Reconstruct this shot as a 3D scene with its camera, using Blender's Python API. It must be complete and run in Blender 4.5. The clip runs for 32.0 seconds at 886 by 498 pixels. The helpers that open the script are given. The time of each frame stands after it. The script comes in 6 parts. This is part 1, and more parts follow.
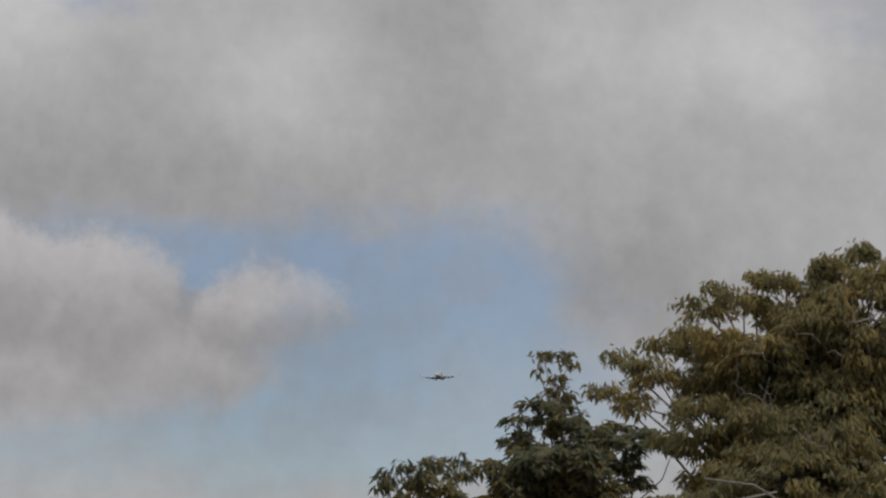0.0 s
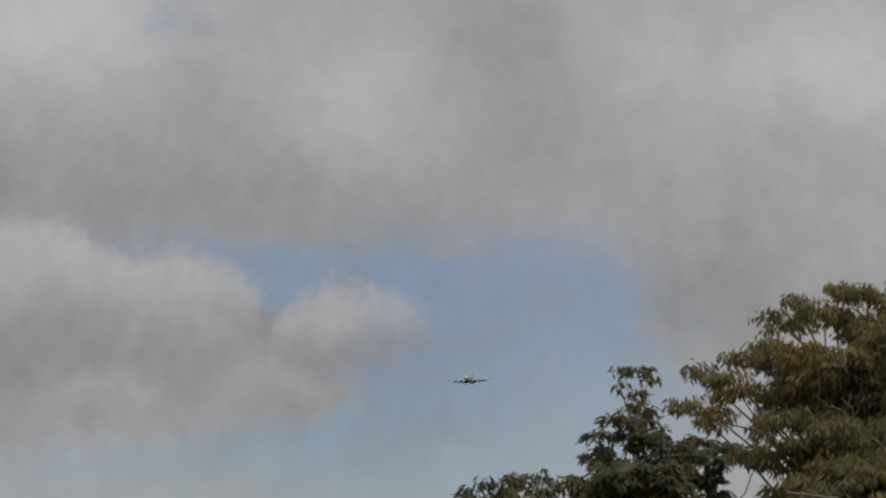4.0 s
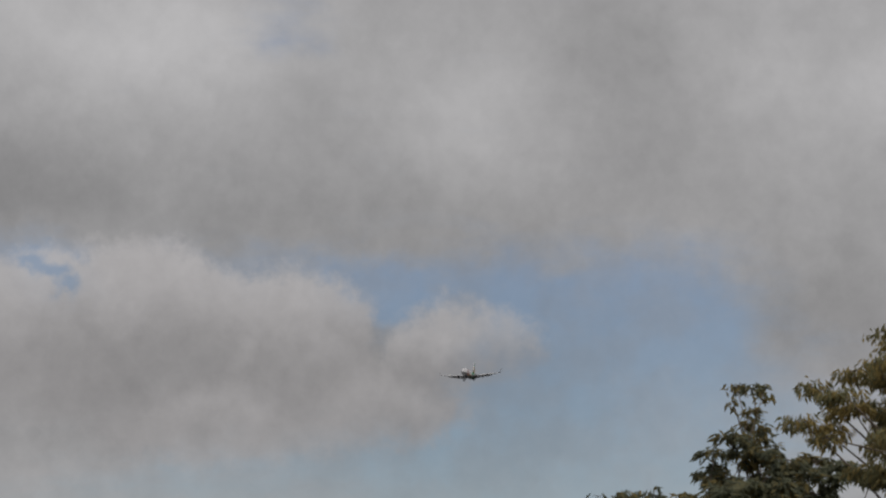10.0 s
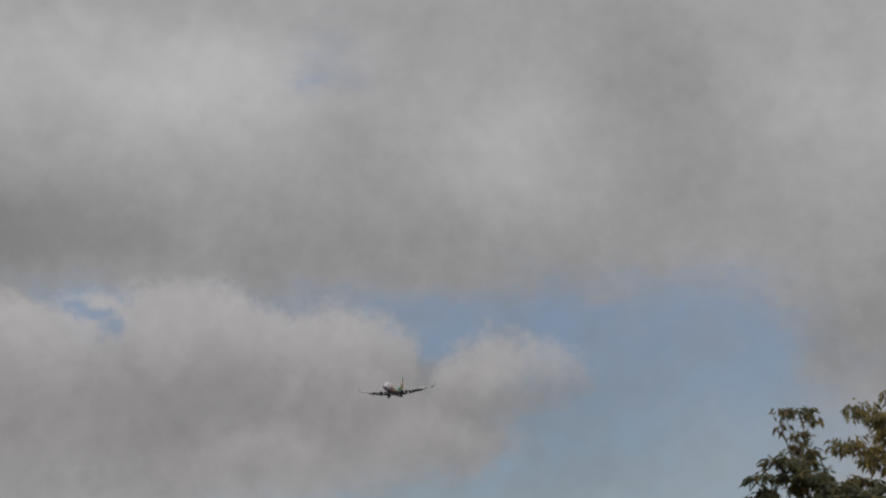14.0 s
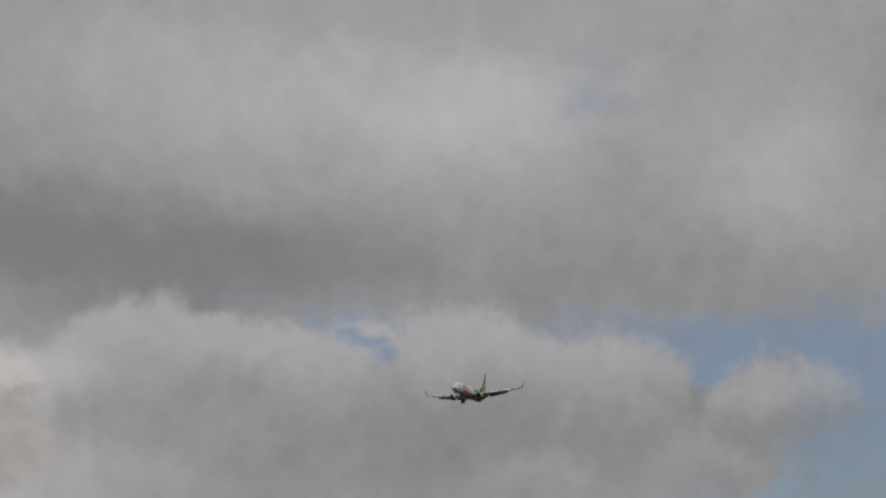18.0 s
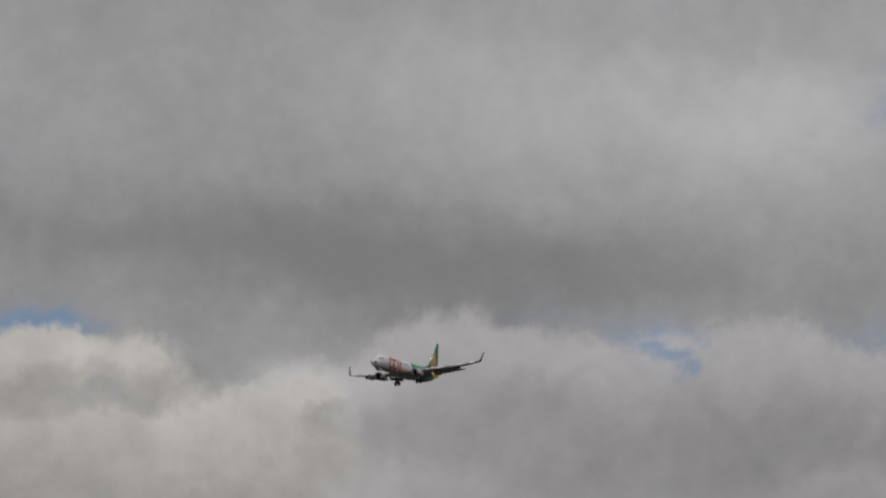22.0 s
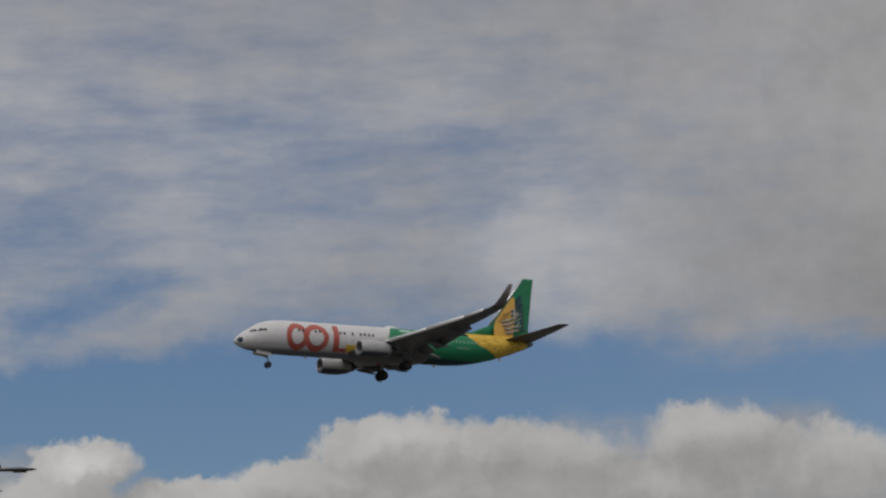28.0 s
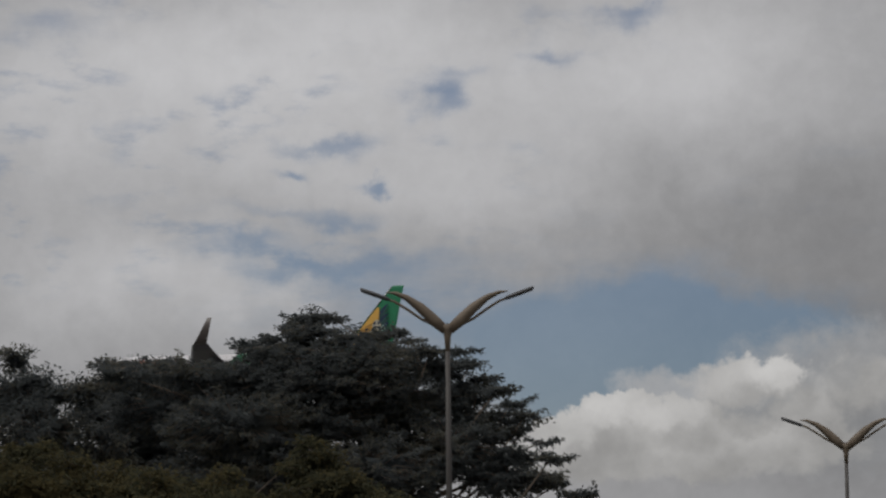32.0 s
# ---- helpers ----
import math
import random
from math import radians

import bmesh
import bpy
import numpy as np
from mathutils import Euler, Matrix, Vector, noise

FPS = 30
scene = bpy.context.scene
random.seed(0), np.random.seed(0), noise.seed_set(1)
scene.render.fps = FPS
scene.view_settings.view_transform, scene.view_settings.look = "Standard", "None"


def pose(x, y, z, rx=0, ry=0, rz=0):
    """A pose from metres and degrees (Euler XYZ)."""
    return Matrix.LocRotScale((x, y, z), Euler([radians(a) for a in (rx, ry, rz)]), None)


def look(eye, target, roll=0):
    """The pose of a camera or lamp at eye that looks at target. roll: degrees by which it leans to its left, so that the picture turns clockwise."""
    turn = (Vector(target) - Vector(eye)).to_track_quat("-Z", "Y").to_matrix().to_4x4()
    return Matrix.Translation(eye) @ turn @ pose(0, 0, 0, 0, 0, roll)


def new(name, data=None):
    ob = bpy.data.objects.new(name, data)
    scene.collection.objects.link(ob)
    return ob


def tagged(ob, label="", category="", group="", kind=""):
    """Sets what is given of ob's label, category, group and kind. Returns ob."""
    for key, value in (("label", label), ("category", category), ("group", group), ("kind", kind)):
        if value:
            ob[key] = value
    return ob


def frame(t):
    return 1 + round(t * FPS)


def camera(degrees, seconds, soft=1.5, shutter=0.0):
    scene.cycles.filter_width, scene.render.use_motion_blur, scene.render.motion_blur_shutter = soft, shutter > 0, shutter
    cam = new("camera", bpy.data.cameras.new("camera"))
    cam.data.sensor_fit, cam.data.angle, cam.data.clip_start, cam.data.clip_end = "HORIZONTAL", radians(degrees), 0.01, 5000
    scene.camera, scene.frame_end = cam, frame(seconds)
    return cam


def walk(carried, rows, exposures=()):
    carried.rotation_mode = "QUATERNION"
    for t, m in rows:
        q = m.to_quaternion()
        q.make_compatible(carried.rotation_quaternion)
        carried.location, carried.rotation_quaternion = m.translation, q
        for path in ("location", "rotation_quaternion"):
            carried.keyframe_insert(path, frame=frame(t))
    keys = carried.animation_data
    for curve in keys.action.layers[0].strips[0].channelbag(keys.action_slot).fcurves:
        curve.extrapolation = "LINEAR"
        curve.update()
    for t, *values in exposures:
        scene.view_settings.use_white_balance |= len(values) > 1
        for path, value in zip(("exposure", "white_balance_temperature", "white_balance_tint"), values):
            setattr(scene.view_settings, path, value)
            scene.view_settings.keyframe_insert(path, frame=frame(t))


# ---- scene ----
# A hand-held camera on a tele lens follows an airliner down its approach, past trees and street lamps.
# World: the eye stands over the origin, y points across the road, the aircraft flies towards -x.
EYE = Vector((0.0, 0.0, 1.6))
cam = camera(18.02, 32.0, soft=2.4)


def sight(azimuth, elevation, distance=1.0):
    """The point that lies at that azimuth (from +y towards +x), elevation and level distance from the eye."""
    a, e = radians(azimuth), radians(elevation)
    return EYE + distance * Vector((math.sin(a), math.cos(a), math.tan(e)))


# seconds, azimuth, elevation, roll
PAN = [
    (0, 83.496, 7.673, 1.46), (0.5, 83.115, 7.139, 1.01), (1, 82.926, 7.068, 0.83), (1.5, 82.340, 6.954, 0.85),
    (2, 82.118, 7.136, 1.21), (2.5, 82.433, 8.219, 1.51), (3, 83.010, 7.884, 1.18), (3.5, 82.056, 7.833, 0.98),
    (5.5, 81.738, 8.146, 0.85), (6, 81.706, 8.120, 0.77), (6.5, 81.541, 7.951, 0.87), (7, 81.449, 8.019, 0.74),
    (7.5, 80.946, 8.049, 0.82), (8, 80.387, 7.960, 1.06), (8.5, 79.964, 7.898, 1.04), (9, 79.681, 7.713, 1.02),
    (9.5, 79.678, 7.689, 1.05), (10, 79.517, 8.294, 1.27), (10.5, 79.712, 8.853, 1.49), (11, 79.781, 9.243, 0.67),
    (11.5, 79.753, 9.268, -0.16), (12, 79.289, 9.010, -0.12), (12.5, 78.677, 8.903, -0.20), (13, 78.720, 8.918, 0.02),
    (13.5, 79.009, 9.091, -0.12), (14, 78.635, 8.971, -0.33), (14.5, 78.279, 9.108, -0.29), (15, 77.386, 8.143, -0.55),
    (15.5, 76.580, 8.217, -1.21), (17.5, 73.813, 9.519, -0.40), (18, 73.018, 9.517, -0.15), (18.5, 72.903, 9.406, 0.11),
    (19, 72.548, 9.151, -0.17), (19.5, 72.044, 9.618, 0.29), (20, 71.242, 9.992, 0.52), (20.5, 70.224, 10.512, 0.56),
    (21, 69.125, 10.118, 1.10), (21.5, 67.640, 9.603, 0.44), (22, 66.731, 9.806, 0.07), (22.5, 64.766, 9.671, -0.36),
    (23, 63.101, 9.248, -0.39), (23.5, 61.548, 9.234, -0.43), (24, 60.187, 9.702, -1.18), (24.5, 58.125, 10.339, -1.16),
    (25, 55.284, 10.532, -1.00), (25.5, 52.400, 10.517, -1.26), (26, 49.305, 10.639, -1.04), (26.5, 45.625, 10.858, -1.48),
    (28.5, 24.236, 10.770, -1.92), (29, 17.605, 10.653, -1.50), (29.5, 10.039, 10.498, -1.17), (30, 3.483, 10.241, -0.82),
    (30.5, -4.431, 9.880, -0.76), (31, -11.606, 9.063, -0.75), (31.5, -18.435, 7.915, -0.42), (31.8, -21.967, 7.303, -0.58), (32, -24.544, 7.203, -0.61)]
walk(cam, [(t, look(EYE, sight(a, e), r)) for t, a, e, r in PAN],
     exposures=[(0.0, 0.26), (2.0, 0.23), (3.2, 0.12), (8.0, 0.09), (13.0, 0.05), (18.0, -0.02), (24.0, -0.04), (28.0, 0.0), (32.0, 0.0)])

# ---- world, sun, exposure ----
SUN_AZ, SUN_EL = -140.0, 56.0
sun = new("sun", bpy.data.lights.new("sun", "SUN"))
sun.data.energy, sun.data.angle, sun.data.color = 1.05, radians(14), (1.0, 0.95, 0.88)
sun.matrix_world = look(sight(SUN_AZ, SUN_EL, 50), EYE)

# Cloud cover, as soft patches: azimuth, elevation, half width, half height (degrees), weight.
GLOW = [(60.4, 5.9, 3.48, 1.27, 0.05), (11.5, 6.8, 0.81, 0.58, 0.08), (11.5, 7.1, 1.04, 0.58, 0.24), (12.2, 6.6, 0.93, 0.58, 0.15), (-3.9, 7.0, 0.81, 0.46, 0.12), (-3.5, 6.9, 0.70, 0.46, 0.14), (-4.7, 6.0, 0.58, 0.46, 0.1), (-17.8, 4.7, 0.70, 0.35, 0.14), (-21.4, 3.9, 0.81, 0.35, 0.12), (-20.0, 3.9, 0.81, 0.35, 0.06), (51.7, 6.8, 1.74, 0.58, 0.08), (53.9, 7.5, 1.16, 0.35, 0.05), (62.3, 5.6, 1.39, 0.81, 0.05), (59.5, 7.2, 1.04, 0.46, 0.05), (22.7, 6.7, 0.70, 0.35, 0.12), (29.3, 7.1, 1.04, 0.46, 0.06), (-4.5, 6.6, 1.39, 0.70, -0.05)]
BANK = [(73.3, 6.6, 1.74, 1.33, 1), (71.3, 6.5, 1.74, 1.27, 1), (76.5, 6.3, 1.39, 1.22, 1), (79.4, 6.1, 1.39, 0.98, 0.55), (75.0, 5.0, 3.13, 1.04, 0.9), (77.6, 5.1, 2.32, 0.81, 0.8), (73.7, 6.6, 1.97, 1.04, 1), (76.5, 6.5, 1.27, 0.93, 0.9), (79.7, 6.4, 1.62, 0.75, 0.42), (70.3, 6.3, 1.27, 1.16, 0.9), (66.9, 6.8, 1.74, 1.39, 1), (64.2, 5.9, 1.39, 1.27, 1), (68.7, 7.1, 1.85, 0.87, 0.9), (73.3, 6.6, 1.39, 1.10, 1), (76.2, 6.5, 1.27, 1.04, 1), (80.0, 6.35, 1.95, 0.98, 0.54), (70.4, 5.7, 3.48, 1.16, 1), (76.8, 5.4, 2.32, 0.81, 0.9), (66.4, 5.0, 2.90, 1.16, 0.9)]
BANK_B = [(67.6, 7.4, 1.51, 0.81, 0.9), (69.3, 6.3, 2.55, 1.39, 0.9), (65.7, 6.8, 1.16, 0.81, 0.8), (71.1, 5.9, 1.74, 1.16, 0.9), (-11.5, 4.6, 4.40, 1.27, 0.9), (-6.3, 4.7, 2.32, 1.39, 0.9), (-8.4, 5.4, 3.82, 1.04, 0.8), (-19.0, 4.2, 1.74, 0.58, 0.8), (16.5, 6.5, 1.97, 0.81, 0.9), (4.1, 6.1, 1.74, 0.81, 0.9), (14.2, 6.2, 1.74, 0.93, 1), (16.5, 6.6, 1.74, 0.81, 0.9), (17.7, 6.8, 1.39, 0.70, 0.7), (14.8, 6.0, 2.32, 0.58, 0.8), (4.0, 5.9, 2.09, 0.64, 0.7), (-16.0, 4.0, 2.90, 1.39, 0.8)]
HOLES = [(-7.8, 6.4, 1.16, 0.25, 1), (-5.7, 7.0, 1.04, 0.19, 0.9), (70.80, 7.78, 0.30, 0.24, 1.1), (71.12, 7.46, 0.32, 0.24, 1.2), (78.0, 7.4, 0.81, 0.37, 0.8), (80.9, 5.8, 0.93, 1.39, 0.6), (71.55, 7.08, 0.36, 0.20, 1.1), (-2.3, 6.8, 0.58, 0.70, 1), (2.7, 7.1, 0.70, 0.32, 1), (2.5, 6.4, 0.46, 0.23, 0.7)]
GAPS = [(78.1, 7.3, 0.90, 0.83, 0.85), (81.0, 7.3, 1.36, 0.75, 0.71), (83.8, 6.9, 2.11, 1.36, 0.71), (82.9, 5.4, 2.71, 1.81, 0.76), (84.8, 4.5, 3.92, 1.66, 0.85), (80.1, 3.9, 4.52, 1.36, 0.62), (75.6, 3.5, 3.92, 1.05, 0.28), (75.3, 7.4, 0.60, 0.38, 0.47), (74.5, 3.0, 3.92, 0.90, 0.38), (92.5, 12.5, 1.81, 0.90, 0.43), (71.5, 7.2, 1.05, 0.45, 0.66), (83.6, 7.1, 1.81, 1.21, 0.57), (76.1, 13.2, 0.90, 0.90, 0.33), (71.3, 7.4, 0.90, 0.53, 0.85), (70.9, 7.8, 0.38, 0.30, 0.47), (78.0, 7.4, 1.21, 0.68, 0.71), (81.0, 5.8, 1.81, 2.26, 0.81), (75.8, 8.0, 2.26, 0.45, 0.47), (76.4, 12.7, 0.60, 0.45, 0.33)]
GAPS_B = [(69.2, 6.8, 0.60, 0.30, 0.28), (54.7, 7.6, 1.81, 0.53, 0.81), (57.2, 7.8, 1.96, 0.45, 0.81), (58.6, 8.0, 0.90, 0.30, 0.66), (71.3, 7.5, 0.90, 0.75, 0.85), (70.6, 7.9, 0.75, 0.60, 0.47), (69.0, 8.7, 1.21, 0.45, 0.33), (81.4, 6.4, 0.6, 1.0, -0.55), (82.6, 7.1, 1.0, 0.55, -0.45)]
GAPS2 = [(29.2, 8.5, 3.77, 1.21, 0.9), (35.0, 8.0, 3.77, 1.05, 0.9), (40.3, 7.7, 3.01, 1.05, 0.9), (31.6, 12.5, 4.52, 0.90, 0.25), (40.9, 7.3, 2.26, 1.05, 1), (43.6, 7.7, 2.41, 0.90, 1), (45.7, 7.5, 1.81, 0.90, 0.9), (48.3, 8.6, 2.41, 1.05, 0.9), (48.7, 7.9, 2.26, 1.05, 1), (49.7, 7.6, 0.90, 0.90, 0.75), (55.7, 7.6, 1.66, 0.45, 0.52), (40.5, 6.1, 1.36, 1.05, 1), (47.4, 9.3, 1.81, 0.90, 0.4), (57.6, 8.0, 1.51, 0.60, 0.38), (24.5, 13.0, 10.54, 3.01, 0.42), (6.7, 12.8, 7.53, 3.01, 0.35), (-7.8, 8.5, 10.54, 0.90, 0.25), (21.7, 9.8, 1.21, 0.42, 0.68), (23.5, 10.2, 1.36, 0.39, 0.52)]
GAPS2_B = [(17.6, 9.3, 0.90, 0.30, 0.38), (26.7, 7.7, 4.97, 0.90, 1), (24.9, 6.7, 2.11, 1.05, 1), (20.8, 7.8, 6.03, 0.68, 0.9), (16.2, 7.7, 2.41, 0.75, 0.8), (19.1, 11.0, 4.52, 0.90, 0.35), (30.7, 8.2, 1.96, 0.75, 0.6), (9.6, 7.1, 3.01, 1.05, 1), (22.4, 8.1, 6.03, 0.90, 0.9), (10.2, 13.5, 1.81, 0.90, 0.3), (6.9, 10.2, 0.90, 0.60, 0.6), (6.9, 12.2, 0.90, 0.38, 0.38), (6.7, 7.3, 4.97, 1.21, 0.9), (1.9, 12.1, 0.75, 0.38, 0.38), (3.2, 8.0, 3.31, 0.75, 0.8), (17.2, 8.0, 3.77, 0.75, 0.7), (18.4, 9.3, 1.81, 0.45, 0.38)]
GAPS3 = [(-5.7, 7.0, 1.36, 0.27, 0.52), (-2.3, 6.8, 0.90, 1.21, 0.9), (2.7, 7.1, 1.05, 0.53, 0.6), (2.5, 6.4, 0.68, 0.38, 0.52), (6.0, 7.0, 3.92, 0.90, 0.8), (-4.8, 12.7, 0.90, 0.30, 0.26), (5.2, 8.0, 2.41, 0.90, 0.5), (2.7, 7.5, 3.01, 0.60, 0.9), (-2.3, 6.6, 0.90, 1.05, 0.6), (1.6, 7.9, 2.26, 0.38, 0.45), (4.4, 9.9, 0.60, 0.38, 0.3), (-20.0, 5.3, 2.41, 1.36, 1), (-7.6, 6.5, 1.36, 0.45, 0.52), (-9.6, 8.8, 0.90, 0.21, 0.41), (-20.4, 11.9, 0.75, 0.38, 0.38), (-10.1, 5.6, 0.90, 0.45, 0.38), (-3.1, 7.3, 0.90, 0.30, 0.3), (-25.8, 6.8, 2.41, 0.60, 0.4), (-20.6, 4.6, 3.92, 0.90, 1)]
GAPS3_B = [(-26.5, 9.4, 0.90, 0.30, 0.42), (-20.9, 5.3, 3.46, 1.05, 1), (-25.5, 5.8, 3.01, 0.75, 0.55), (-18.2, 5.6, 1.36, 0.45, 0.7), (-33.0, 11.7, 1.21, 0.38, 0.51), (-26.7, 7.8, 0.75, 0.21, 0.47), (-29.5, 7.2, 0.90, 0.21, 0.42), (-20.9, 12.1, 0.75, 0.15, 0.42), (-24.4, 10.2, 0.38, 0.38, 0.38), (-24.8, 10.5, 0.60, 0.21, 0.42), (-28.6, 7.4, 0.90, 0.21, 0.59), (-25.9, 8.6, 0.45, 0.15, 0.42), (-27.9, 8.0, 1.81, 0.18, 0.42), (-28.2, 6.9, 1.21, 0.18, 0.51), (-26.5, 6.9, 1.21, 0.30, 0.51), (-27.4, 8.9, 0.45, 0.15, 0.51), (-22.0, 11.2, 0.60, 0.18, 0.42), (-23.8, 12.8, 0.90, 0.21, 0.42), (-27.4, 9.5, 0.75, 0.18, 0.34)]
GAPS3_C = [(-24.0, 11.0, 0.60, 0.18, 0.34), (-26.0, 8.6, 0.45, 0.14, 0.34), (-24.2, 10.8, 0.90, 0.30, 0.34), (-24.3, 10.2, 0.38, 0.30, 0.38), (-20.7, 11.9, 0.75, 0.24, 0.34), (-22.1, 11.3, 0.60, 0.15, 0.3), (-26.6, 9.5, 0.75, 0.21, 0.34), (-25.8, 8.5, 0.24, 0.15, 0.42), (-27.4, 8.9, 0.30, 0.15, 0.42), (-26.8, 7.7, 0.90, 0.15, 0.34), (-24.4, 10.6, 0.6, 0.2, 0.3), (-24.8, 10.1, 0.3, 0.25, 0.3)]
TONES = [(87.8, 7.2, 2.71, 1.36, -0.06), (76.5, 11.4, 3.77, 1.81, 0.04), (75.5, 7.6, 3.77, 0.75, 0.025), (78.3, 11.4, 13.56, 3.77, 0.018), (65.7, 13.0, 3.77, 2.26, 0.051), (79.2, 11.6, 4.82, 3.31, -0.02), (80.0, 10.9, 1.96, 1.51, 0.05), (86.3, 12.0, 1.96, 0.90, 0.045), (90.1, 11.9, 1.66, 1.21, 0.09), (73.1, 12.3, 3.01, 1.36, 0.03), (83.4, 12.5, 1.96, 2.41, -0.018), (87.1, 6.8, 3.31, 1.36, -0.036), (80.1, 8.9, 4.52, 0.75, -0.012), (73.3, 9.2, 2.41, 0.90, 0.015), (76.5, 5.1, 3.77, 1.81, 0.015), (89.8, 9.4, 3.01, 1.81, -0.018), (80.7, 11.2, 2.11, 1.21, 0.035), (74.4, 12.6, 3.01, 0.90, 0.035), (83.4, 12.2, 1.66, 1.96, -0.018)]
TONES_B = [(70.3, 9.2, 3.92, 0.60, -0.018), (84.8, 10.5, 3.77, 1.81, -0.012), (77.7, 9.2, 4.52, 0.90, -0.006)]
TONES2 = [(67.5, 12.2, 4.52, 3.77, -0.036), (74.5, 9.6, 3.77, 5.27, -0.024), (79.7, 10.5, 5.27, 3.77, -0.042), (75.6, 12.9, 3.77, 1.81, -0.012), (69.1, 12.3, 5.27, 3.01, 0.051), (80.7, 5.9, 3.77, 2.26, -0.072), (73.9, 5.6, 5.27, 1.96, -0.072), (80.2, 5.2, 3.77, 2.26, -0.06), (71.6, 11.4, 7.53, 4.52, -0.021), (65.1, 11.8, 6.03, 3.77, -0.018), (75.2, 7.2, 3.01, 1.51, -0.036), (68.6, 9.0, 4.52, 0.68, -0.036), (76.3, 9.2, 7.53, 0.90, -0.006), (64.1, 9.5, 3.01, 0.75, -0.036), (71.0, 12.5, 4.52, 1.36, 0.051), (63.9, 6.8, 1.21, 0.90, 0.17), (64.0, 4.7, 2.26, 1.51, 0.12), (71.6, 5.2, 5.27, 1.21, -0.03), (79.1, 6.7, 2.11, 0.90, 0.017)]
TONES2_B = [(75.1, 12.8, 3.77, 1.21, 0.017), (55.1, 12.9, 1.81, 1.36, 0.1), (63.3, 10.0, 9.04, 0.90, -0.06), (69.1, 9.4, 3.77, 0.90, -0.042), (68.5, 6.0, 5.27, 1.36, -0.042), (65.7, 13.4, 3.01, 0.90, 0.025)]
TONES3 = [(0.8, 13.9, 3.01, 1.81, 0.017), (-3.4, 13.6, 3.77, 2.26, -0.03), (19.0, 11.7, 7.53, 3.01, 0.043), (10.8, 14.1, 4.52, 2.26, 0.051), (23.7, 12.1, 4.52, 3.01, 0.043), (55.3, 8.6, 3.77, 1.21, -0.03), (25.7, 13.5, 10.54, 3.77, 0.043), (7.9, 13.3, 7.53, 3.77, 0.025), (51.1, 12.8, 1.36, 1.21, 0.12), (54.3, 14.2, 3.77, 1.96, 0.06), (44.6, 11.6, 3.01, 0.75, 0.051), (52.8, 12.3, 1.21, 0.90, -0.03), (47.1, 10.2, 6.03, 1.51, -0.042), (41.3, 9.3, 3.01, 1.05, -0.042), (55.4, 10.4, 3.77, 1.21, -0.024), (48.4, 14.8, 1.81, 0.90, -0.03), (16.8, 15.1, 4.52, 1.81, 0.025), (32.6, 10.6, 1.66, 1.96, 0.12), (29.7, 10.1, 2.11, 0.90, -0.018)]
TONES3_B = [(28.1, 13.4, 5.27, 0.60, 0.043), (10.8, 10.9, 2.71, 0.90, 0.07), (19.1, 14.9, 3.77, 0.90, 0.043), (17.4, 8.6, 3.77, 0.60, 0.051), (10.0, 10.7, 3.31, 1.05, 0.07), (-1.9, 13.6, 3.01, 1.81, 0.085), (1.6, 11.4, 2.41, 0.38, 0.1), (-3.0, 13.2, 2.41, 1.81, 0.085), (-6.0, 11.2, 1.51, 0.90, 0.068), (-9.8, 10.4, 2.11, 1.36, 0.034), (-19.6, 10.4, 2.71, 2.11, 0.068), (-9.6, 10.7, 1.96, 0.90, 0.043), (-4.9, 11.1, 4.52, 1.81, -0.024), (-16.7, 8.4, 3.77, 0.90, -0.024)]
TONES4 = [(-13.1, 4.6, 5.27, 2.26, -0.09), (-6.8, 5.4, 4.52, 1.81, -0.06), (-16.6, 4.1, 3.01, 2.26, -0.078), (-32.5, 9.4, 5.27, 3.01, 0.076), (-29.0, 11.2, 4.52, 2.26, 0.06), (-24.3, 10.6, 4.52, 1.81, 0.051), (-30.2, 6.3, 4.52, 0.90, 0.051), (-19.0, 12.4, 4.52, 3.01, 0.043), (-20.6, 10.7, 6.03, 1.51, 0.085), (-15.9, 8.1, 5.27, 1.66, -0.042), (-24.1, 8.4, 2.41, 1.05, 0.06), (-26.7, 11.8, 3.01, 1.51, 0.085), (-31.9, 10.6, 3.77, 1.51, 0.085), (-23.8, 8.5, 3.01, 1.21, 0.068), (-18.0, 7.2, 4.52, 1.21, -0.024), (-30.2, 6.8, 3.01, 0.90, 0.085), (-28.1, 8.9, 2.26, 0.90, 0.051), (-18.5, 10.1, 3.01, 1.21, -0.012), (-32.9, 5.9, 1.81, 0.90, 0.043)]
CUMULUS = [(56.5, 7.2, 0.93, 0.46, 1), (58.8, 7.5, 1.04, 0.52, 1), (60.5, 7.4, 0.93, 0.58, 0.9), (62.1, 5.6, 2.32, 1.16, 1), (58.6, 5.6, 3.01, 1.27, 0.9), (55.2, 5.8, 2.32, 1.27, 0.9), (64.0, 6.7, 0.81, 0.46, 0.8), (55.2, 6.9, 0.93, 0.35, 0.6), (42.3, 7.2, 0.70, 0.64, 1), (41.7, 6.5, 1.39, 0.70, 0.9), (43.6, 6.6, 1.39, 0.52, 0.8), (47.0, 7.2, 0.98, 0.58, 1), (45.1, 6.7, 1.04, 0.46, 0.9), (45.7, 6.5, 1.51, 0.70, 0.9), (48.3, 6.8, 1.39, 0.58, 0.9), (51.5, 7.2, 1.16, 0.64, 1), (53.7, 7.1, 1.51, 0.58, 1), (56.9, 7.2, 1.04, 0.46, 1), (58.0, 7.3, 1.04, 0.70, 1)]
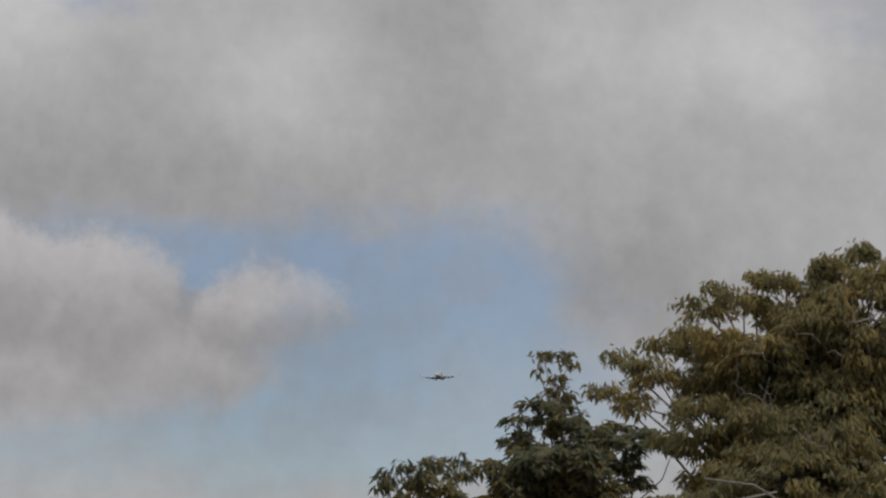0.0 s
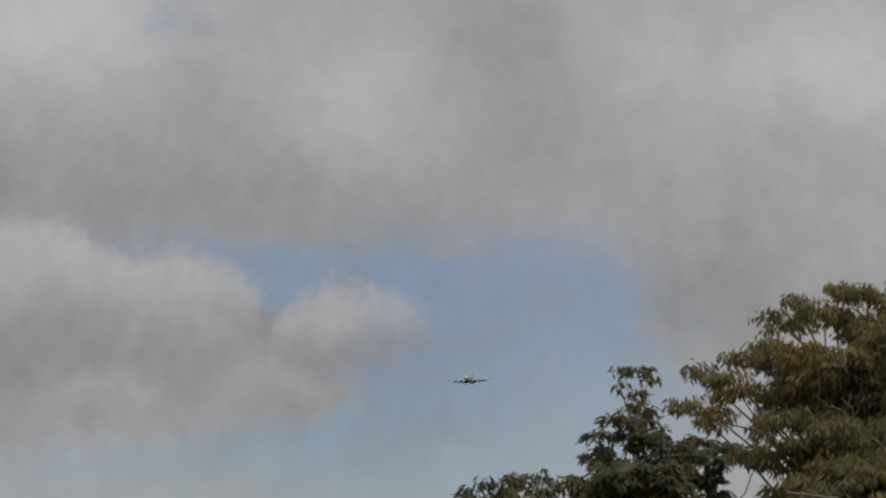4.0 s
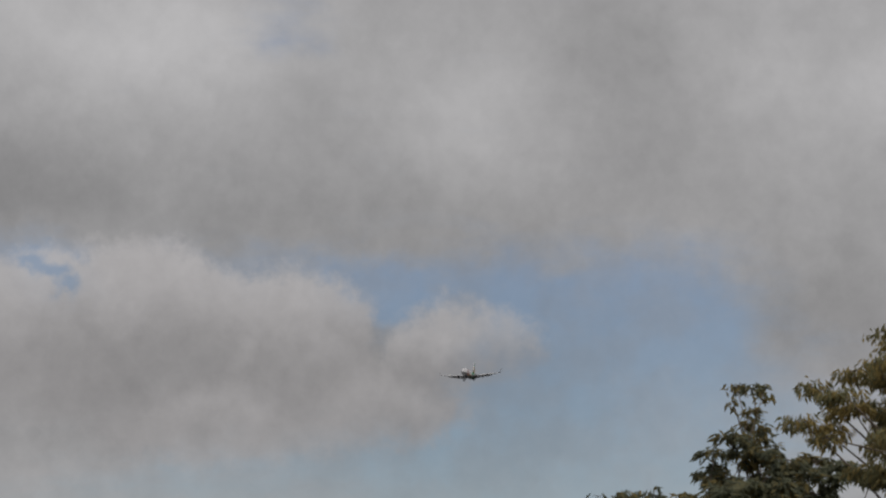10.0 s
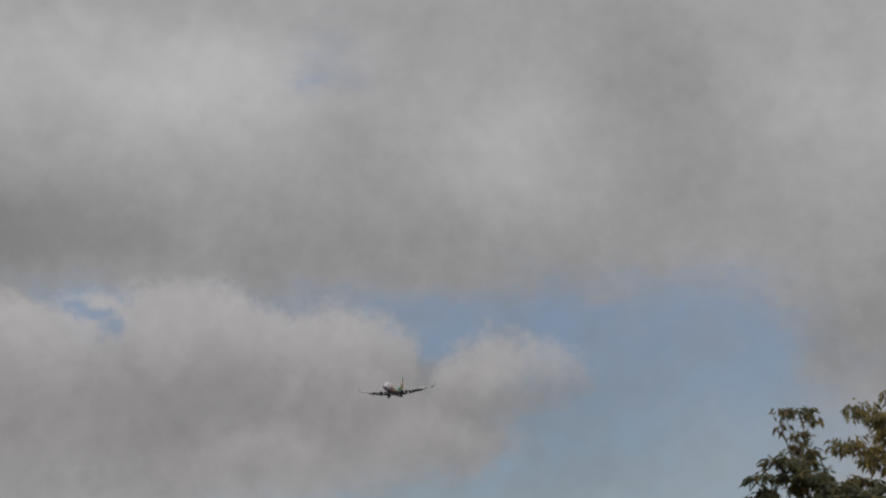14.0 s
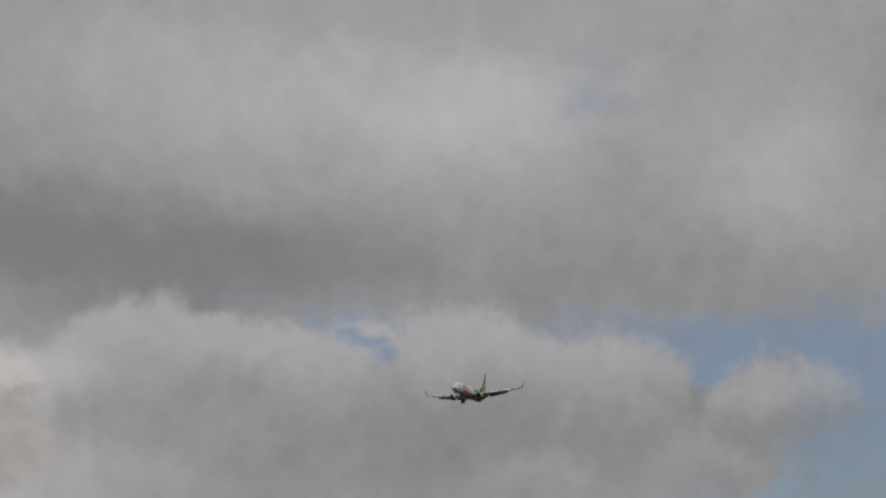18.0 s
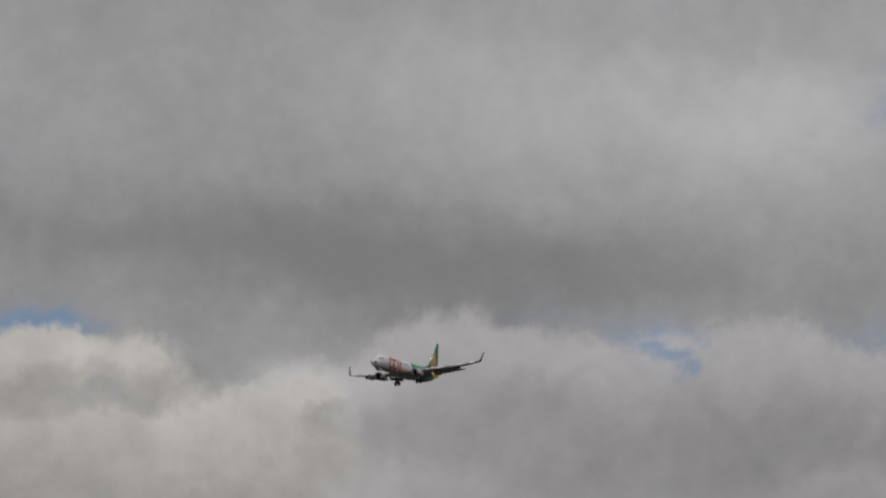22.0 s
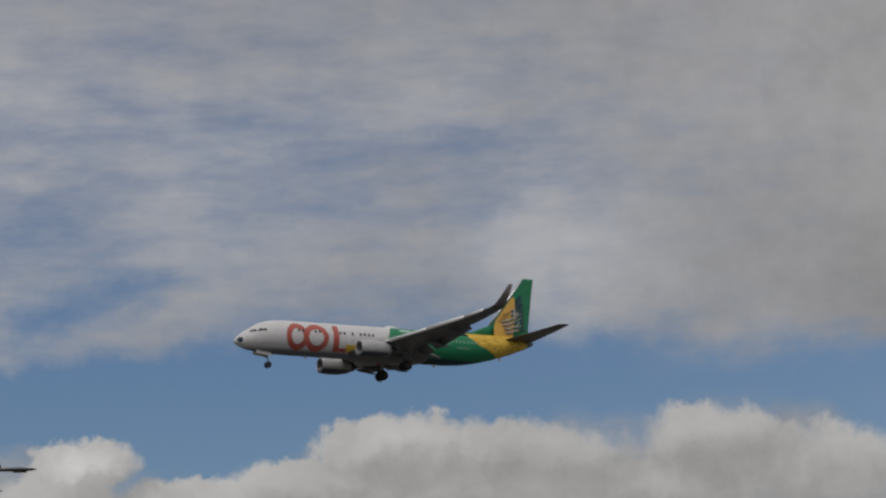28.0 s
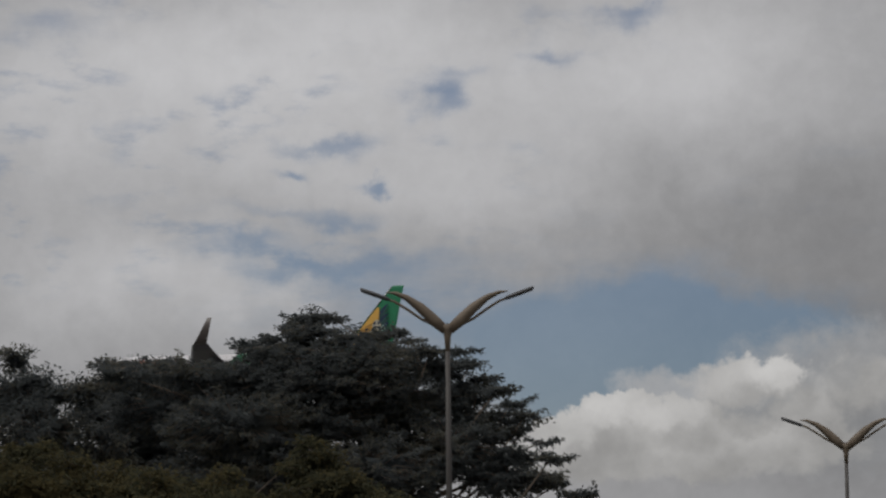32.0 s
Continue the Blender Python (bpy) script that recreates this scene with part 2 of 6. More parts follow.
CUMULUS_B = [(50.6, 6.1, 1.39, 0.70, 0.8), (54.0, 6.0, 4.06, 0.70, 1), (43.6, 6.1, 2.32, 0.58, 0.8)]
CUMULUS2 = [(29.2, 6.8, 1.51, 0.58, 1), (32.1, 6.5, 1.74, 0.70, 0.9), (35.6, 6.8, 1.27, 0.64, 1), (37.9, 6.2, 1.85, 0.70, 0.9), (41.4, 6.4, 1.51, 0.64, 0.9), (33.8, 5.9, 5.79, 0.58, 0.8), (22.7, 6.7, 1.04, 0.46, 1), (22.2, 6.1, 1.04, 0.46, 1), (29.3, 6.9, 1.27, 0.58, 1), (31.2, 6.8, 1.27, 0.58, 0.9), (27.7, 6.1, 1.85, 0.58, 1), (30.6, 5.8, 2.90, 0.81, 1), (25.2, 5.9, 1.74, 0.41, 0.9), (17.2, 6.8, 1.27, 0.46, 0.7), (18.9, 6.9, 0.58, 0.29, 0.6), (16.2, 6.2, 2.32, 0.46, 0.7), (11.4, 7.2, 0.64, 0.37, 1.1), (12.1, 6.9, 0.52, 0.42, 1.1), (10.7, 6.8, 0.64, 0.37, 1.1)]
CUMULUS2_B = [(9.9, 6.4, 0.70, 0.35, 1.1), (9.0, 6.1, 0.70, 0.35, 1.1), (8.3, 5.8, 0.70, 0.30, 1), (7.2, 5.5, 0.52, 0.21, 1), (11.5, 6.3, 0.93, 0.70, 1), (10.1, 5.8, 1.39, 0.58, 1), (12.5, 6.3, 0.58, 0.58, 0.8), (1.6, 6.6, 0.93, 0.70, 0.7)]
CUMULUS3 = [(-4.5, 6.7, 1.10, 0.52, 0.8), (-4.7, 5.8, 1.39, 0.70, 0.8), (0.1, 6.6, 1.51, 0.64, 0.8), (0.8, 6.2, 1.27, 0.58, 0.8), (-0.7, 5.9, 1.16, 0.58, 0.8), (-3.9, 6.8, 1.16, 0.58, 1), (-4.8, 5.8, 1.85, 0.70, 0.8), (0.4, 6.8, 1.51, 0.58, 0.9), (0.9, 6.0, 1.74, 0.58, 0.7), (3.8, 6.4, 1.39, 0.46, 0.5), (-3.5, 6.8, 0.64, 0.46, 0.9), (-4.3, 6.5, 0.70, 0.32, 0.8), (-3.9, 6.0, 0.81, 0.64, 0.8), (-4.8, 5.1, 1.04, 0.64, 0.5), (-5.9, 4.8, 1.74, 0.70, 0.7), (-18.4, 4.5, 1.16, 0.41, 0.9), (-17.7, 4.5, 0.46, 0.37, 1), (-18.7, 4.2, 0.70, 0.37, 1), (-19.9, 3.8, 0.81, 0.37, 1)]
CUMULUS3_B = [(-21.3, 3.7, 0.75, 0.37, 1), (-22.1, 3.4, 0.70, 0.37, 1), (-19.4, 3.1, 2.90, 0.64, 1), (-17.1, 3.8, 1.04, 0.70, 0.7), (-16.0, 4.3, 1.74, 0.93, 0.5), (-22.1, 2.9, 1.39, 0.52, 1), (-19.2, 3.4, 1.85, 0.70, 0.55)]
GAP_PATCHES = GAPS + GAPS_B + GAPS2 + GAPS2_B + GAPS3 + GAPS3_B + GAPS3_C
TONE_PATCHES = TONES + TONES_B + TONES2 + TONES2_B + TONES3 + TONES3_B + TONES4
HEAP_PATCHES = CUMULUS + CUMULUS_B + CUMULUS2 + CUMULUS2_B + CUMULUS3 + CUMULUS3_B
BANK_PATCHES = BANK + BANK_B
GLOW_PATCHES = GLOW
HOLE_PATCHES = HOLES


class Nodes:
    """Short hand for building a node tree."""

    def __init__(self, tree):
        self.tree = tree

    def add(self, kind, **settings):
        node = self.tree.nodes.new(kind)
        for key, value in settings.items():
            if key == "operation":
                node.operation = value
            elif key == "blend":
                node.blend_type = value
            elif key == "data":
                node.data_type = value
        return node

    def put(self, socket, value):
        if isinstance(value, bpy.types.NodeSocket):
            self.tree.links.new(value, socket)
        elif value is not None:
            socket.default_value = value

    def math(self, operation, a, b=None, c=None, clamp=False):
        node = self.add("ShaderNodeMath", operation=operation)
        node.use_clamp = clamp
        for socket, value in zip(node.inputs, (a, b, c)):
            self.put(socket, value)
        return node.outputs[0]

    def vec(self, operation, a, b=None, c=None):
        node = self.add("ShaderNodeVectorMath", operation=operation)
        for socket, value in zip(node.inputs, (a, b, c)):
            self.put(socket, value)
        return node.outputs["Value"] if operation in ("DOT_PRODUCT", "LENGTH") else node.outputs[0]

    def noise(self, vector, scale, detail=4.0, rough=0.55, colour=False):
        node = self.add("ShaderNodeTexNoise")
        self.put(node.inputs["Vector"], vector)
        node.inputs["Scale"].default_value = scale
        node.inputs["Detail"].default_value = detail
        node.inputs["Roughness"].default_value = rough
        return node.outputs["Color" if colour else "Fac"]

    def ramp(self, value, low, high, to_low=0.0, to_high=1.0, smooth=True):
        node = self.add("ShaderNodeMapRange")
        node.interpolation_type = "SMOOTHSTEP" if smooth else "LINEAR"
        for socket, v in zip(node.inputs, (value, low, high, to_low, to_high)):
            self.put(socket, v)
        return node.outputs[0]

    def mix(self, factor, a, b):
        node = self.add("ShaderNodeMix", data="RGBA", blend="MIX")
        for socket, v in zip((node.inputs[0], node.inputs[6], node.inputs[7]), (factor, a, b)):
            self.put(socket, v)
        return node.outputs[2]

    def scale(self, colour, factor):
        return self.vec("MULTIPLY", colour, factor)

    def rgb(self, r, g, b):
        node = self.add("ShaderNodeCombineXYZ")
        for socket, v in zip(node.inputs, (r, g, b)):
            self.put(socket, v)
        return node.outputs[0]


def patches(n, coords, rows):
    """The sum of soft elliptic patches over the sky."""
    total = 0.0
    for az, el, w, h, weight in rows:
        d = n.vec("MULTIPLY_ADD", coords, (1 / w, 1 / h, 0), (-az / w, -el / h, 0))
        bump = n.math("POWER", 0.3679, n.vec("DOT_PRODUCT", d, d))
        total = n.math("MULTIPLY_ADD", bump, weight, total)
    return total


def humps(n, coords, rows):
    """The upper hull of rounded humps: 1 in the middle of a hump, 0 at its rim."""
    total = -1.0
    for az, el, w, h, weight in rows:
        d = n.vec("MULTIPLY_ADD", coords, (1 / w, 1 / h, 0), (-az / w, -el / h, 0))
        hump = n.math("MULTIPLY_ADD", n.vec("DOT_PRODUCT", d, d), -0.5, weight)
        total = hump if total == -1.0 else n.math("SMOOTH_MAX", total, hump, 0.25)
    return total


def build_sky():
    world = bpy.data.worlds.new("cloudy_sky")
    scene.world = world
    world.use_nodes = True
    world.cycles.sampling_method = "MANUAL"
    world.cycles.sample_map_resolution = 512
    tree = world.node_tree
    tree.nodes.clear()
    n = Nodes(tree)
    way = n.add("ShaderNodeTexCoord").outputs["Generated"]
    xyz = n.add("ShaderNodeSeparateXYZ")
    n.put(xyz.inputs[0], way)
    az = n.math("MULTIPLY", n.math("ARCTAN2", xyz.outputs[0], xyz.outputs[1]), 57.2958)
    el = n.math("MULTIPLY", n.math("ARCSINE", xyz.outputs[2]), 57.2958)
    flat = n.rgb(az, el, 0.0)
    stretched = n.vec("MULTIPLY", way, (1, 1, 1.5))
    # wind-torn edges: broad, middle and fine displacement of the patches
    broad = n.vec("MULTIPLY_ADD", n.noise(stretched, 20, 3, 0.5, True), (2.0, 1.2, 0), (-1.0, -0.6, 0))
    middle = n.vec("MULTIPLY_ADD", n.noise(way, 55, 5, 0.6, True), (1.3, 1.0, 0), (-0.65, -0.5, 0))
    fine = n.vec("MULTIPLY_ADD", n.noise(way, 150, 5, 0.6, True), (0.5, 0.5, 0), (-0.25, -0.25, 0))
    soft = n.vec("ADD", flat, broad)
    torn = n.vec("ADD", soft, middle)
    heaped = n.vec("ADD", n.vec("MULTIPLY_ADD", middle, (0.8, 0.8, 0), flat), fine)
    veil = n.noise(n.vec("MULTIPLY", n.vec("ADD", way, n.scale(middle, (0.006, 0.006, 0))), (1, 1, 3.6)), 28, 6, 0.6)
    billow = n.noise(stretched, 13, 6, 0.55)
    tuft = n.noise(n.vec("ADD", way, n.scale(broad, (0.008, 0.008, 0))), 48, 5, 0.55)
    curl = n.noise(n.vec("ADD", way, n.scale(middle, (0.010, 0.010, 0.004))), 120, 7, 0.62)
    curd = n.math("MULTIPLY_ADD", curl, 0.075, -0.0375)
    # high grey layer
    relief = patches(n, torn, TONE_PATCHES)
    tone = n.math("ADD", relief, n.math("MULTIPLY_ADD", billow, 0.10, -0.05))
    tone = n.math("ADD", tone, n.math("MULTIPLY_ADD", tuft, 0.07, -0.035))
    tone = n.math("ADD", tone, curd)
    east = n.ramp(az, 62.0, 76.0, 0.0, 0.04)
    tone = n.math("SMOOTH_MAX", n.math("ADD", tone, n.math("ADD", east, 0.30)), 0.20, 0.08)
    grey = n.scale(n.rgb(tone, tone, tone), n.mix(n.ramp(az, 8.0, -8.0), (0.997, 0.983, 0.996, 1), (0.99, 0.985, 1.005, 1)))
    # clear sky in the gaps, hazier towards the east
    sky = n.add("ShaderNodeTexSky")
    sky.sky_type, sky.sun_disc = "NISHITA", False
    sky.sun_elevation, sky.sun_rotation = radians(SUN_EL), radians(SUN_AZ)
    sky.air_density, sky.dust_density, sky.ozone_density = 1.0, 0.5, 3.0
    haze = n.math("ADD", n.ramp(az, 50.0, 86.0, 0.0, 0.12), n.ramp(az, 30.0, 52.0, 0.58, 0.68))
    blue = n.scale(n.scale(sky.outputs[0], n.rgb(haze, haze, haze)), (0.061, 0.0715, 0.087))
    gaps = patches(n, torn, GAP_PATCHES)
    gaps = n.math("ADD", gaps, n.math("MULTIPLY_ADD", veil, 0.8, -0.40))
    clear = n.math("MULTIPLY", n.ramp(gaps, 0.05, 1.1), n.math("MULTIPLY", n.ramp(az, 30.0, 72.0, 0.95, 0.56), n.math("MULTIPLY", n.ramp(az, -16.0, -4.0, 0.86, 1.0), n.ramp(az, 2.0, 16.0, 0.80, 1.0))))
    clear = n.math("MULTIPLY", clear, n.ramp(n.math("ADD", tuft, n.ramp(az, 74.0, 58.0, 0.0, 0.5)), 0.36, 0.66, 0.74, 1.0))
    thin = n.math("MULTIPLY", n.math("MULTIPLY", n.ramp(az, 42.0, 26.0), n.ramp(az, -2.0, 16.0)), n.math("MULTIPLY_ADD", veil, 0.5, -0.02))
    clear = n.math("MULTIPLY_ADD", thin, n.math("SUBTRACT", 1.0, clear), clear)
    # broken streaks of thin cloud in the west
    combed = n.vec("MULTIPLY", n.vec("ADD", way, n.scale(broad, (0.010, 0.010, 0.004))), (1, 1, 2.6))
    streaks = n.math("MULTIPLY", n.ramp(n.noise(combed, 44, 6, 0.6), 0.46, 0.74), n.ramp(n.noise(stretched, 24, 2, 0.5), 0.42, 0.60))
    west = n.ramp(n.math("ADD", az, n.math("MULTIPLY_ADD", billow, 8.0, -4.0)), -21.0, -25.5)
    wisps = n.math("MULTIPLY", n.math("MULTIPLY", west, n.ramp(el, 5.0, 6.5)), n.math("MULTIPLY", streaks, 0.5))
    clear = n.math("MULTIPLY_ADD", wisps, n.math("SUBTRACT", 1.0, clear), clear)
    colour = n.mix(clear, grey, blue)
    # a soft bank of grey cloud with paler tops
    bank = humps(n, n.vec("MULTIPLY_ADD", broad, (0.3, 0.3, 0), heaped), BANK_PATCHES)
    ridge = humps(n, n.vec("ADD", heaped, (-0.2, 0.7, 0)), BANK_PATCHES)
    shade = n.ramp(n.math("SUBTRACT", bank, ridge), -0.1, 0.6, 0.318, 0.388)
    shade = n.math("MULTIPLY_ADD", relief, 0.7, n.math("ADD", n.math("ADD", shade, east), n.math("ADD", curd, n.math("MULTIPLY_ADD", tuft, 0.10, -0.05))))
    mist = n.scale(n.rgb(shade, shade, shade), n.mix(n.ramp(az, 22.0, 0.0), (1.0, 0.967, 0.975, 1), (0.965, 0.98, 1.01, 1)))
    colour = n.mix(n.math("MULTIPLY", n.ramp(n.math("MULTIPLY_ADD", curl, 0.5, n.math("ADD", bank, -0.25)), -0.05, 0.50), n.math("MULTIPLY", n.ramp(n.math("SUBTRACT", bank, ridge), -1.0, 0.15, 0.15, 0.93), n.ramp(patches(n, n.vec("MULTIPLY_ADD", fine, (1.2, 1.0, 0), torn), HOLE_PATCHES), 0.0, 1.2, 1.0, 0.15))), colour, mist)
    # heaped white clouds before it, lit from the upper left
    heap = humps(n, heaped, HEAP_PATCHES)
    lit = humps(n, n.vec("ADD", heaped, (-0.35, 0.55, 0)), HEAP_PATCHES)
    crisp = n.ramp(n.math("ADD", tuft, n.math("MULTIPLY_ADD", billow, 0.8, -0.4)), 0.40, 0.62)
    cover = n.ramp(n.math("MULTIPLY_ADD", curl, 0.26, n.math("ADD", heap, -0.13)), n.ramp(az, 20.0, 60.0, 0.16, 0.02), n.math("ADD", n.ramp(az, 20.0, 60.0, 0.40, 0.50), n.math("MULTIPLY", crisp, 0.3)))
    slope = n.ramp(n.math("SUBTRACT", heap, lit), -0.2, 0.75, 0.315, n.ramp(az, 44.0, 58.0, 0.41, 0.45))
    lumps = n.noise(n.vec("ADD", way, n.scale(middle, (0.012, 0.012, 0))), 42, 6, 0.55)
    light = n.math("ADD", slope, n.math("ADD", n.math("ADD", n.math("MULTIPLY_ADD", lumps, 0.20, -0.10), n.math("MULTIPLY", curd, 1.2)), patches(n, heaped, GLOW_PATCHES)))
    white = n.scale(n.rgb(light, light, light), n.mix(n.ramp(az, 58.0, 40.0), (1.02, 0.972, 0.92, 1), (1.0, 0.985, 0.968, 1)))
    colour = n.mix(cover, colour, white)
    # an overcast sky is brighter overhead than near the horizon
    dome = n.ramp(el, 17.0, 60.0, 1.0, 1.9)
    back = n.add("ShaderNodeBackground")
    n.put(back.inputs["Color"], n.scale(colour, n.rgb(dome, dome, dome)))
    back.inputs["Strength"].default_value = 1.0
    out = n.add("ShaderNodeOutputWorld")
    n.put(out.inputs[0], back.outputs[0])


build_sky()


# ---- materials ----
def surface(name, colour, rough=0.6, metal=0.0, vary=0.12, grain=6.0, fine=60.0, bump=0.0, coat=0.0):
    """A surface whose colour varies at two scales, with fine relief."""
    m = bpy.data.materials.new(name)
    m.use_nodes = True
    n = Nodes(m.node_tree)
    shader = m.node_tree.nodes["Principled BSDF"]
    place = n.add("ShaderNodeTexCoord").outputs["Object"]
    large, small = n.noise(place, grain, 4), n.noise(place, fine, 3)
    gain = n.math("ADD", n.math("MULTIPLY_ADD", large, 2 * vary, 1 - vary), n.math("MULTIPLY_ADD", small, vary, -vary / 2))
    n.put(shader.inputs["Base Color"], n.scale(n.rgb(gain, gain, gain), colour))
    n.put(shader.inputs["Roughness"], n.math("MULTIPLY_ADD", large, 0.2, rough - 0.1))
    shader.inputs["Metallic"].default_value = metal
    shader.inputs["Coat Weight"].default_value = coat
    if bump:
        b = n.add("ShaderNodeBump")
        b.inputs["Strength"].default_value = bump
        b.inputs["Distance"].default_value = 0.02
        n.put(b.inputs["Height"], small)
        n.put(shader.inputs["Normal"], b.outputs[0])
    return m


def foliage(name, dark, bright, tint, share=0.3):
    """Leaves that differ one from another in shade and hue, and let some light through."""
    m = bpy.data.materials.new(name)
    m.use_nodes = True
    tree = m.node_tree
    n = Nodes(tree)
    shader = tree.nodes["Principled BSDF"]
    each = n.add("ShaderNodeNewGeometry").outputs["Random Per Island"]
    place = n.add("ShaderNodeTexCoord").outputs["Object"]
    colour = n.mix(each, (*dark, 1), (*bright, 1))
    clump = n.math("ADD", n.noise(place, 0.55, 3), n.math("MULTIPLY_ADD", each, 0.3, -0.15))
    colour = n.mix(n.ramp(clump, 0.62 - share * 0.4, 0.75 - share * 0.3), colour, (*tint, 1))
    n.put(shader.inputs["Base Color"], colour)
    shader.inputs["Roughness"].default_value = 0.9
    shader.inputs["Specular IOR Level"].default_value = 0.05
    through_leaf = n.add("ShaderNodeBsdfTranslucent")
    n.put(through_leaf.inputs[0], colour)
    mixed = n.add("ShaderNodeMixShader")
    mixed.inputs[0].default_value = 0.5
    n.put(mixed.inputs[1], shader.outputs[0])
    n.put(mixed.inputs[2], through_leaf.outputs[0])
    n.put(tree.nodes["Material Output"].inputs[0], mixed.outputs[0])
    return m


def shaded_livery():
    """White paint forward, green aft, yellow at the tail and along the wing root, dark tail cone; grey belly with shade
    painted in; faint panel lines and grime.
    """
    m = bpy.data.materials.new("livery_and_belly_shade")
    m.use_nodes = True
    n = Nodes(m.node_tree)
    shader = m.node_tree.nodes["Principled BSDF"]
    place = n.add("ShaderNodeTexCoord").outputs["Object"]
    s = n.add("ShaderNodeSeparateXYZ")
    n.put(s.inputs[0], place)
    x, z = s.outputs[0], s.outputs[2]
    streak = n.noise(n.vec("MULTIPLY", place, (0.5, 2, 2)), 1.6, 5)
    grime = n.noise(n.vec("MULTIPLY", place, (1, 3, 1.6)), 2.6, 6, 0.65)
    gain = n.math("ADD", n.math("MULTIPLY_ADD", streak, 0.30, 0.66), n.math("MULTIPLY_ADD", grime, 0.42, -0.05))
    # grey belly, darkened to hold the shade under the hull
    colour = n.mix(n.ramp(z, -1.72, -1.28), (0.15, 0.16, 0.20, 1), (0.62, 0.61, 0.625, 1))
    zz = n.math("ADD", z, -0.7)
    edge = n.math("MULTIPLY_ADD", n.math("MULTIPLY", zz, zz), -0.55, n.math("ADD", x, -18.4))
    colour = n.mix(n.ramp(edge, -0.08, 0.08), colour, (0.012, 0.195, 0.088, 1))
    # shade below the green part, painted in as dark blue
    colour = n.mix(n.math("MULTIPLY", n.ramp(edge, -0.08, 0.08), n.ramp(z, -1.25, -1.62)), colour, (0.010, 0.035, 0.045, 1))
    swoosh = n.math("MULTIPLY", n.ramp(n.math("ABSOLUTE", n.math("ADD", z, 1.05)), 0.42, 0.34), n.math("MULTIPLY", n.ramp(x, 12.75, 12.95), n.ramp(x, 20.4, 20.0)))
    lobe = n.vec("LENGTH", n.rgb(n.math("MULTIPLY_ADD", x, 0.435, -8.874), 0.0, n.math("MULTIPLY_ADD", z, 0.74, 1.184)))
    swoosh = n.math("MAXIMUM", swoosh, n.math("MULTIPLY", n.ramp(lobe, 1.03, 0.97), n.ramp(x, 19.0, 19.3)))
    colour = n.mix(swoosh, colour, (0.70, 0.47, 0.06, 1))
    back = n.math("MAXIMUM", n.math("ADD", x, -28.3), 0.0)
    drop = n.math("SUBTRACT", z, n.math("MULTIPLY_ADD", n.math("SQRT", back), -1.0, n.math("MULTIPLY_ADD", back, -0.15, 1.95)))
    curl = n.math("MULTIPLY_ADD", n.noise(place, 0.9, 3), 0.5, -0.25)
    tail = n.math("MULTIPLY", n.ramp(n.math("ADD", drop, curl), -0.06, 0.06), n.ramp(n.math("ADD", x, curl), 28.25, 28.45))
    plume = n.noise(n.vec("MULTIPLY", place, (0.9, 1.0, 2.2)), 1.5, 4)
    colour = n.mix(tail, colour, n.mix(n.ramp(plume, 0.40, 0.62), (0.56, 0.34, 0.035, 1), (0.76, 0.52, 0.075, 1)))
    fleck = n.math("MULTIPLY", tail, n.ramp(n.noise(place, 2.4, 2), 0.66, 0.70))
    colour = n.mix(fleck, colour, (0.20, 0.17, 0.09, 1))
    colour = n.mix(n.ramp(x, 36.9, 37.1), colour, (0.09, 0.10, 0.10, 1))
    n.put(shader.inputs["Base Color"], n.scale(n.rgb(gain, gain, gain), colour))
    shader.inputs["Roughness"].default_value = 0.55
    shader.inputs["Specular IOR Level"].default_value = 0.35
    return m


SHADED_LIVERY = shaded_livery()
WHITE = surface("white_paint", (0.78, 0.77, 0.75), 0.4, grain=1.0, fine=12)
GREEN = surface("green_paint", (0.012, 0.195, 0.088), 0.58, vary=0.2, grain=1.0, fine=12)
ORANGE = surface("orange_red_paint", (0.42, 0.098, 0.076), 0.45, grain=1.0, fine=12)
AMBER = surface("amber_paint", (0.68, 0.40, 0.08), 0.5, vary=0.2, grain=1.0, fine=6)
LETTER = surface("pale_lettering_paint", (0.34, 0.52, 0.42), 0.5, vary=0.3, grain=2.0, fine=9)
NAVY = surface("dark_blue_paint", (0.012, 0.035, 0.075), 0.45, grain=1.0, fine=12)
DUSK = surface("dark_blue_green_paint", (0.022, 0.075, 0.07), 0.5, vary=0.35, grain=1.6, fine=6)
UMBER = surface("dark_brown_paint", (0.10, 0.07, 0.045), 0.5, vary=0.3, grain=1.4, fine=6)
PLUME = surface("brown_amber_paint", (0.42, 0.24, 0.06), 0.5, vary=0.3, grain=1.4, fine=6)
PALE = surface("pale_green_paint", (0.16, 0.34, 0.22), 0.5, grain=1.0, fine=12)
WING_GREY = surface("wing_grey_paint", (0.11, 0.105, 0.115), 0.45, vary=0.18, grain=0.9, fine=9)
SLAT_PAINT = surface("pale_grey_slat_paint", (0.64, 0.64, 0.65), 0.4, 0.2, vary=0.12, grain=0.9, fine=9)
CREAM = surface("cream_paint", (0.46, 0.43, 0.34), 0.5, vary=0.25, grain=1.0, fine=6)
BEACON = surface("red_lamp_glass", (0.45, 0.02, 0.015), 0.2, grain=2, fine=20)
WINGLET_PAINT = surface("winglet_dark_paint", (0.10, 0.085, 0.08), 0.45, grain=0.9, fine=9)


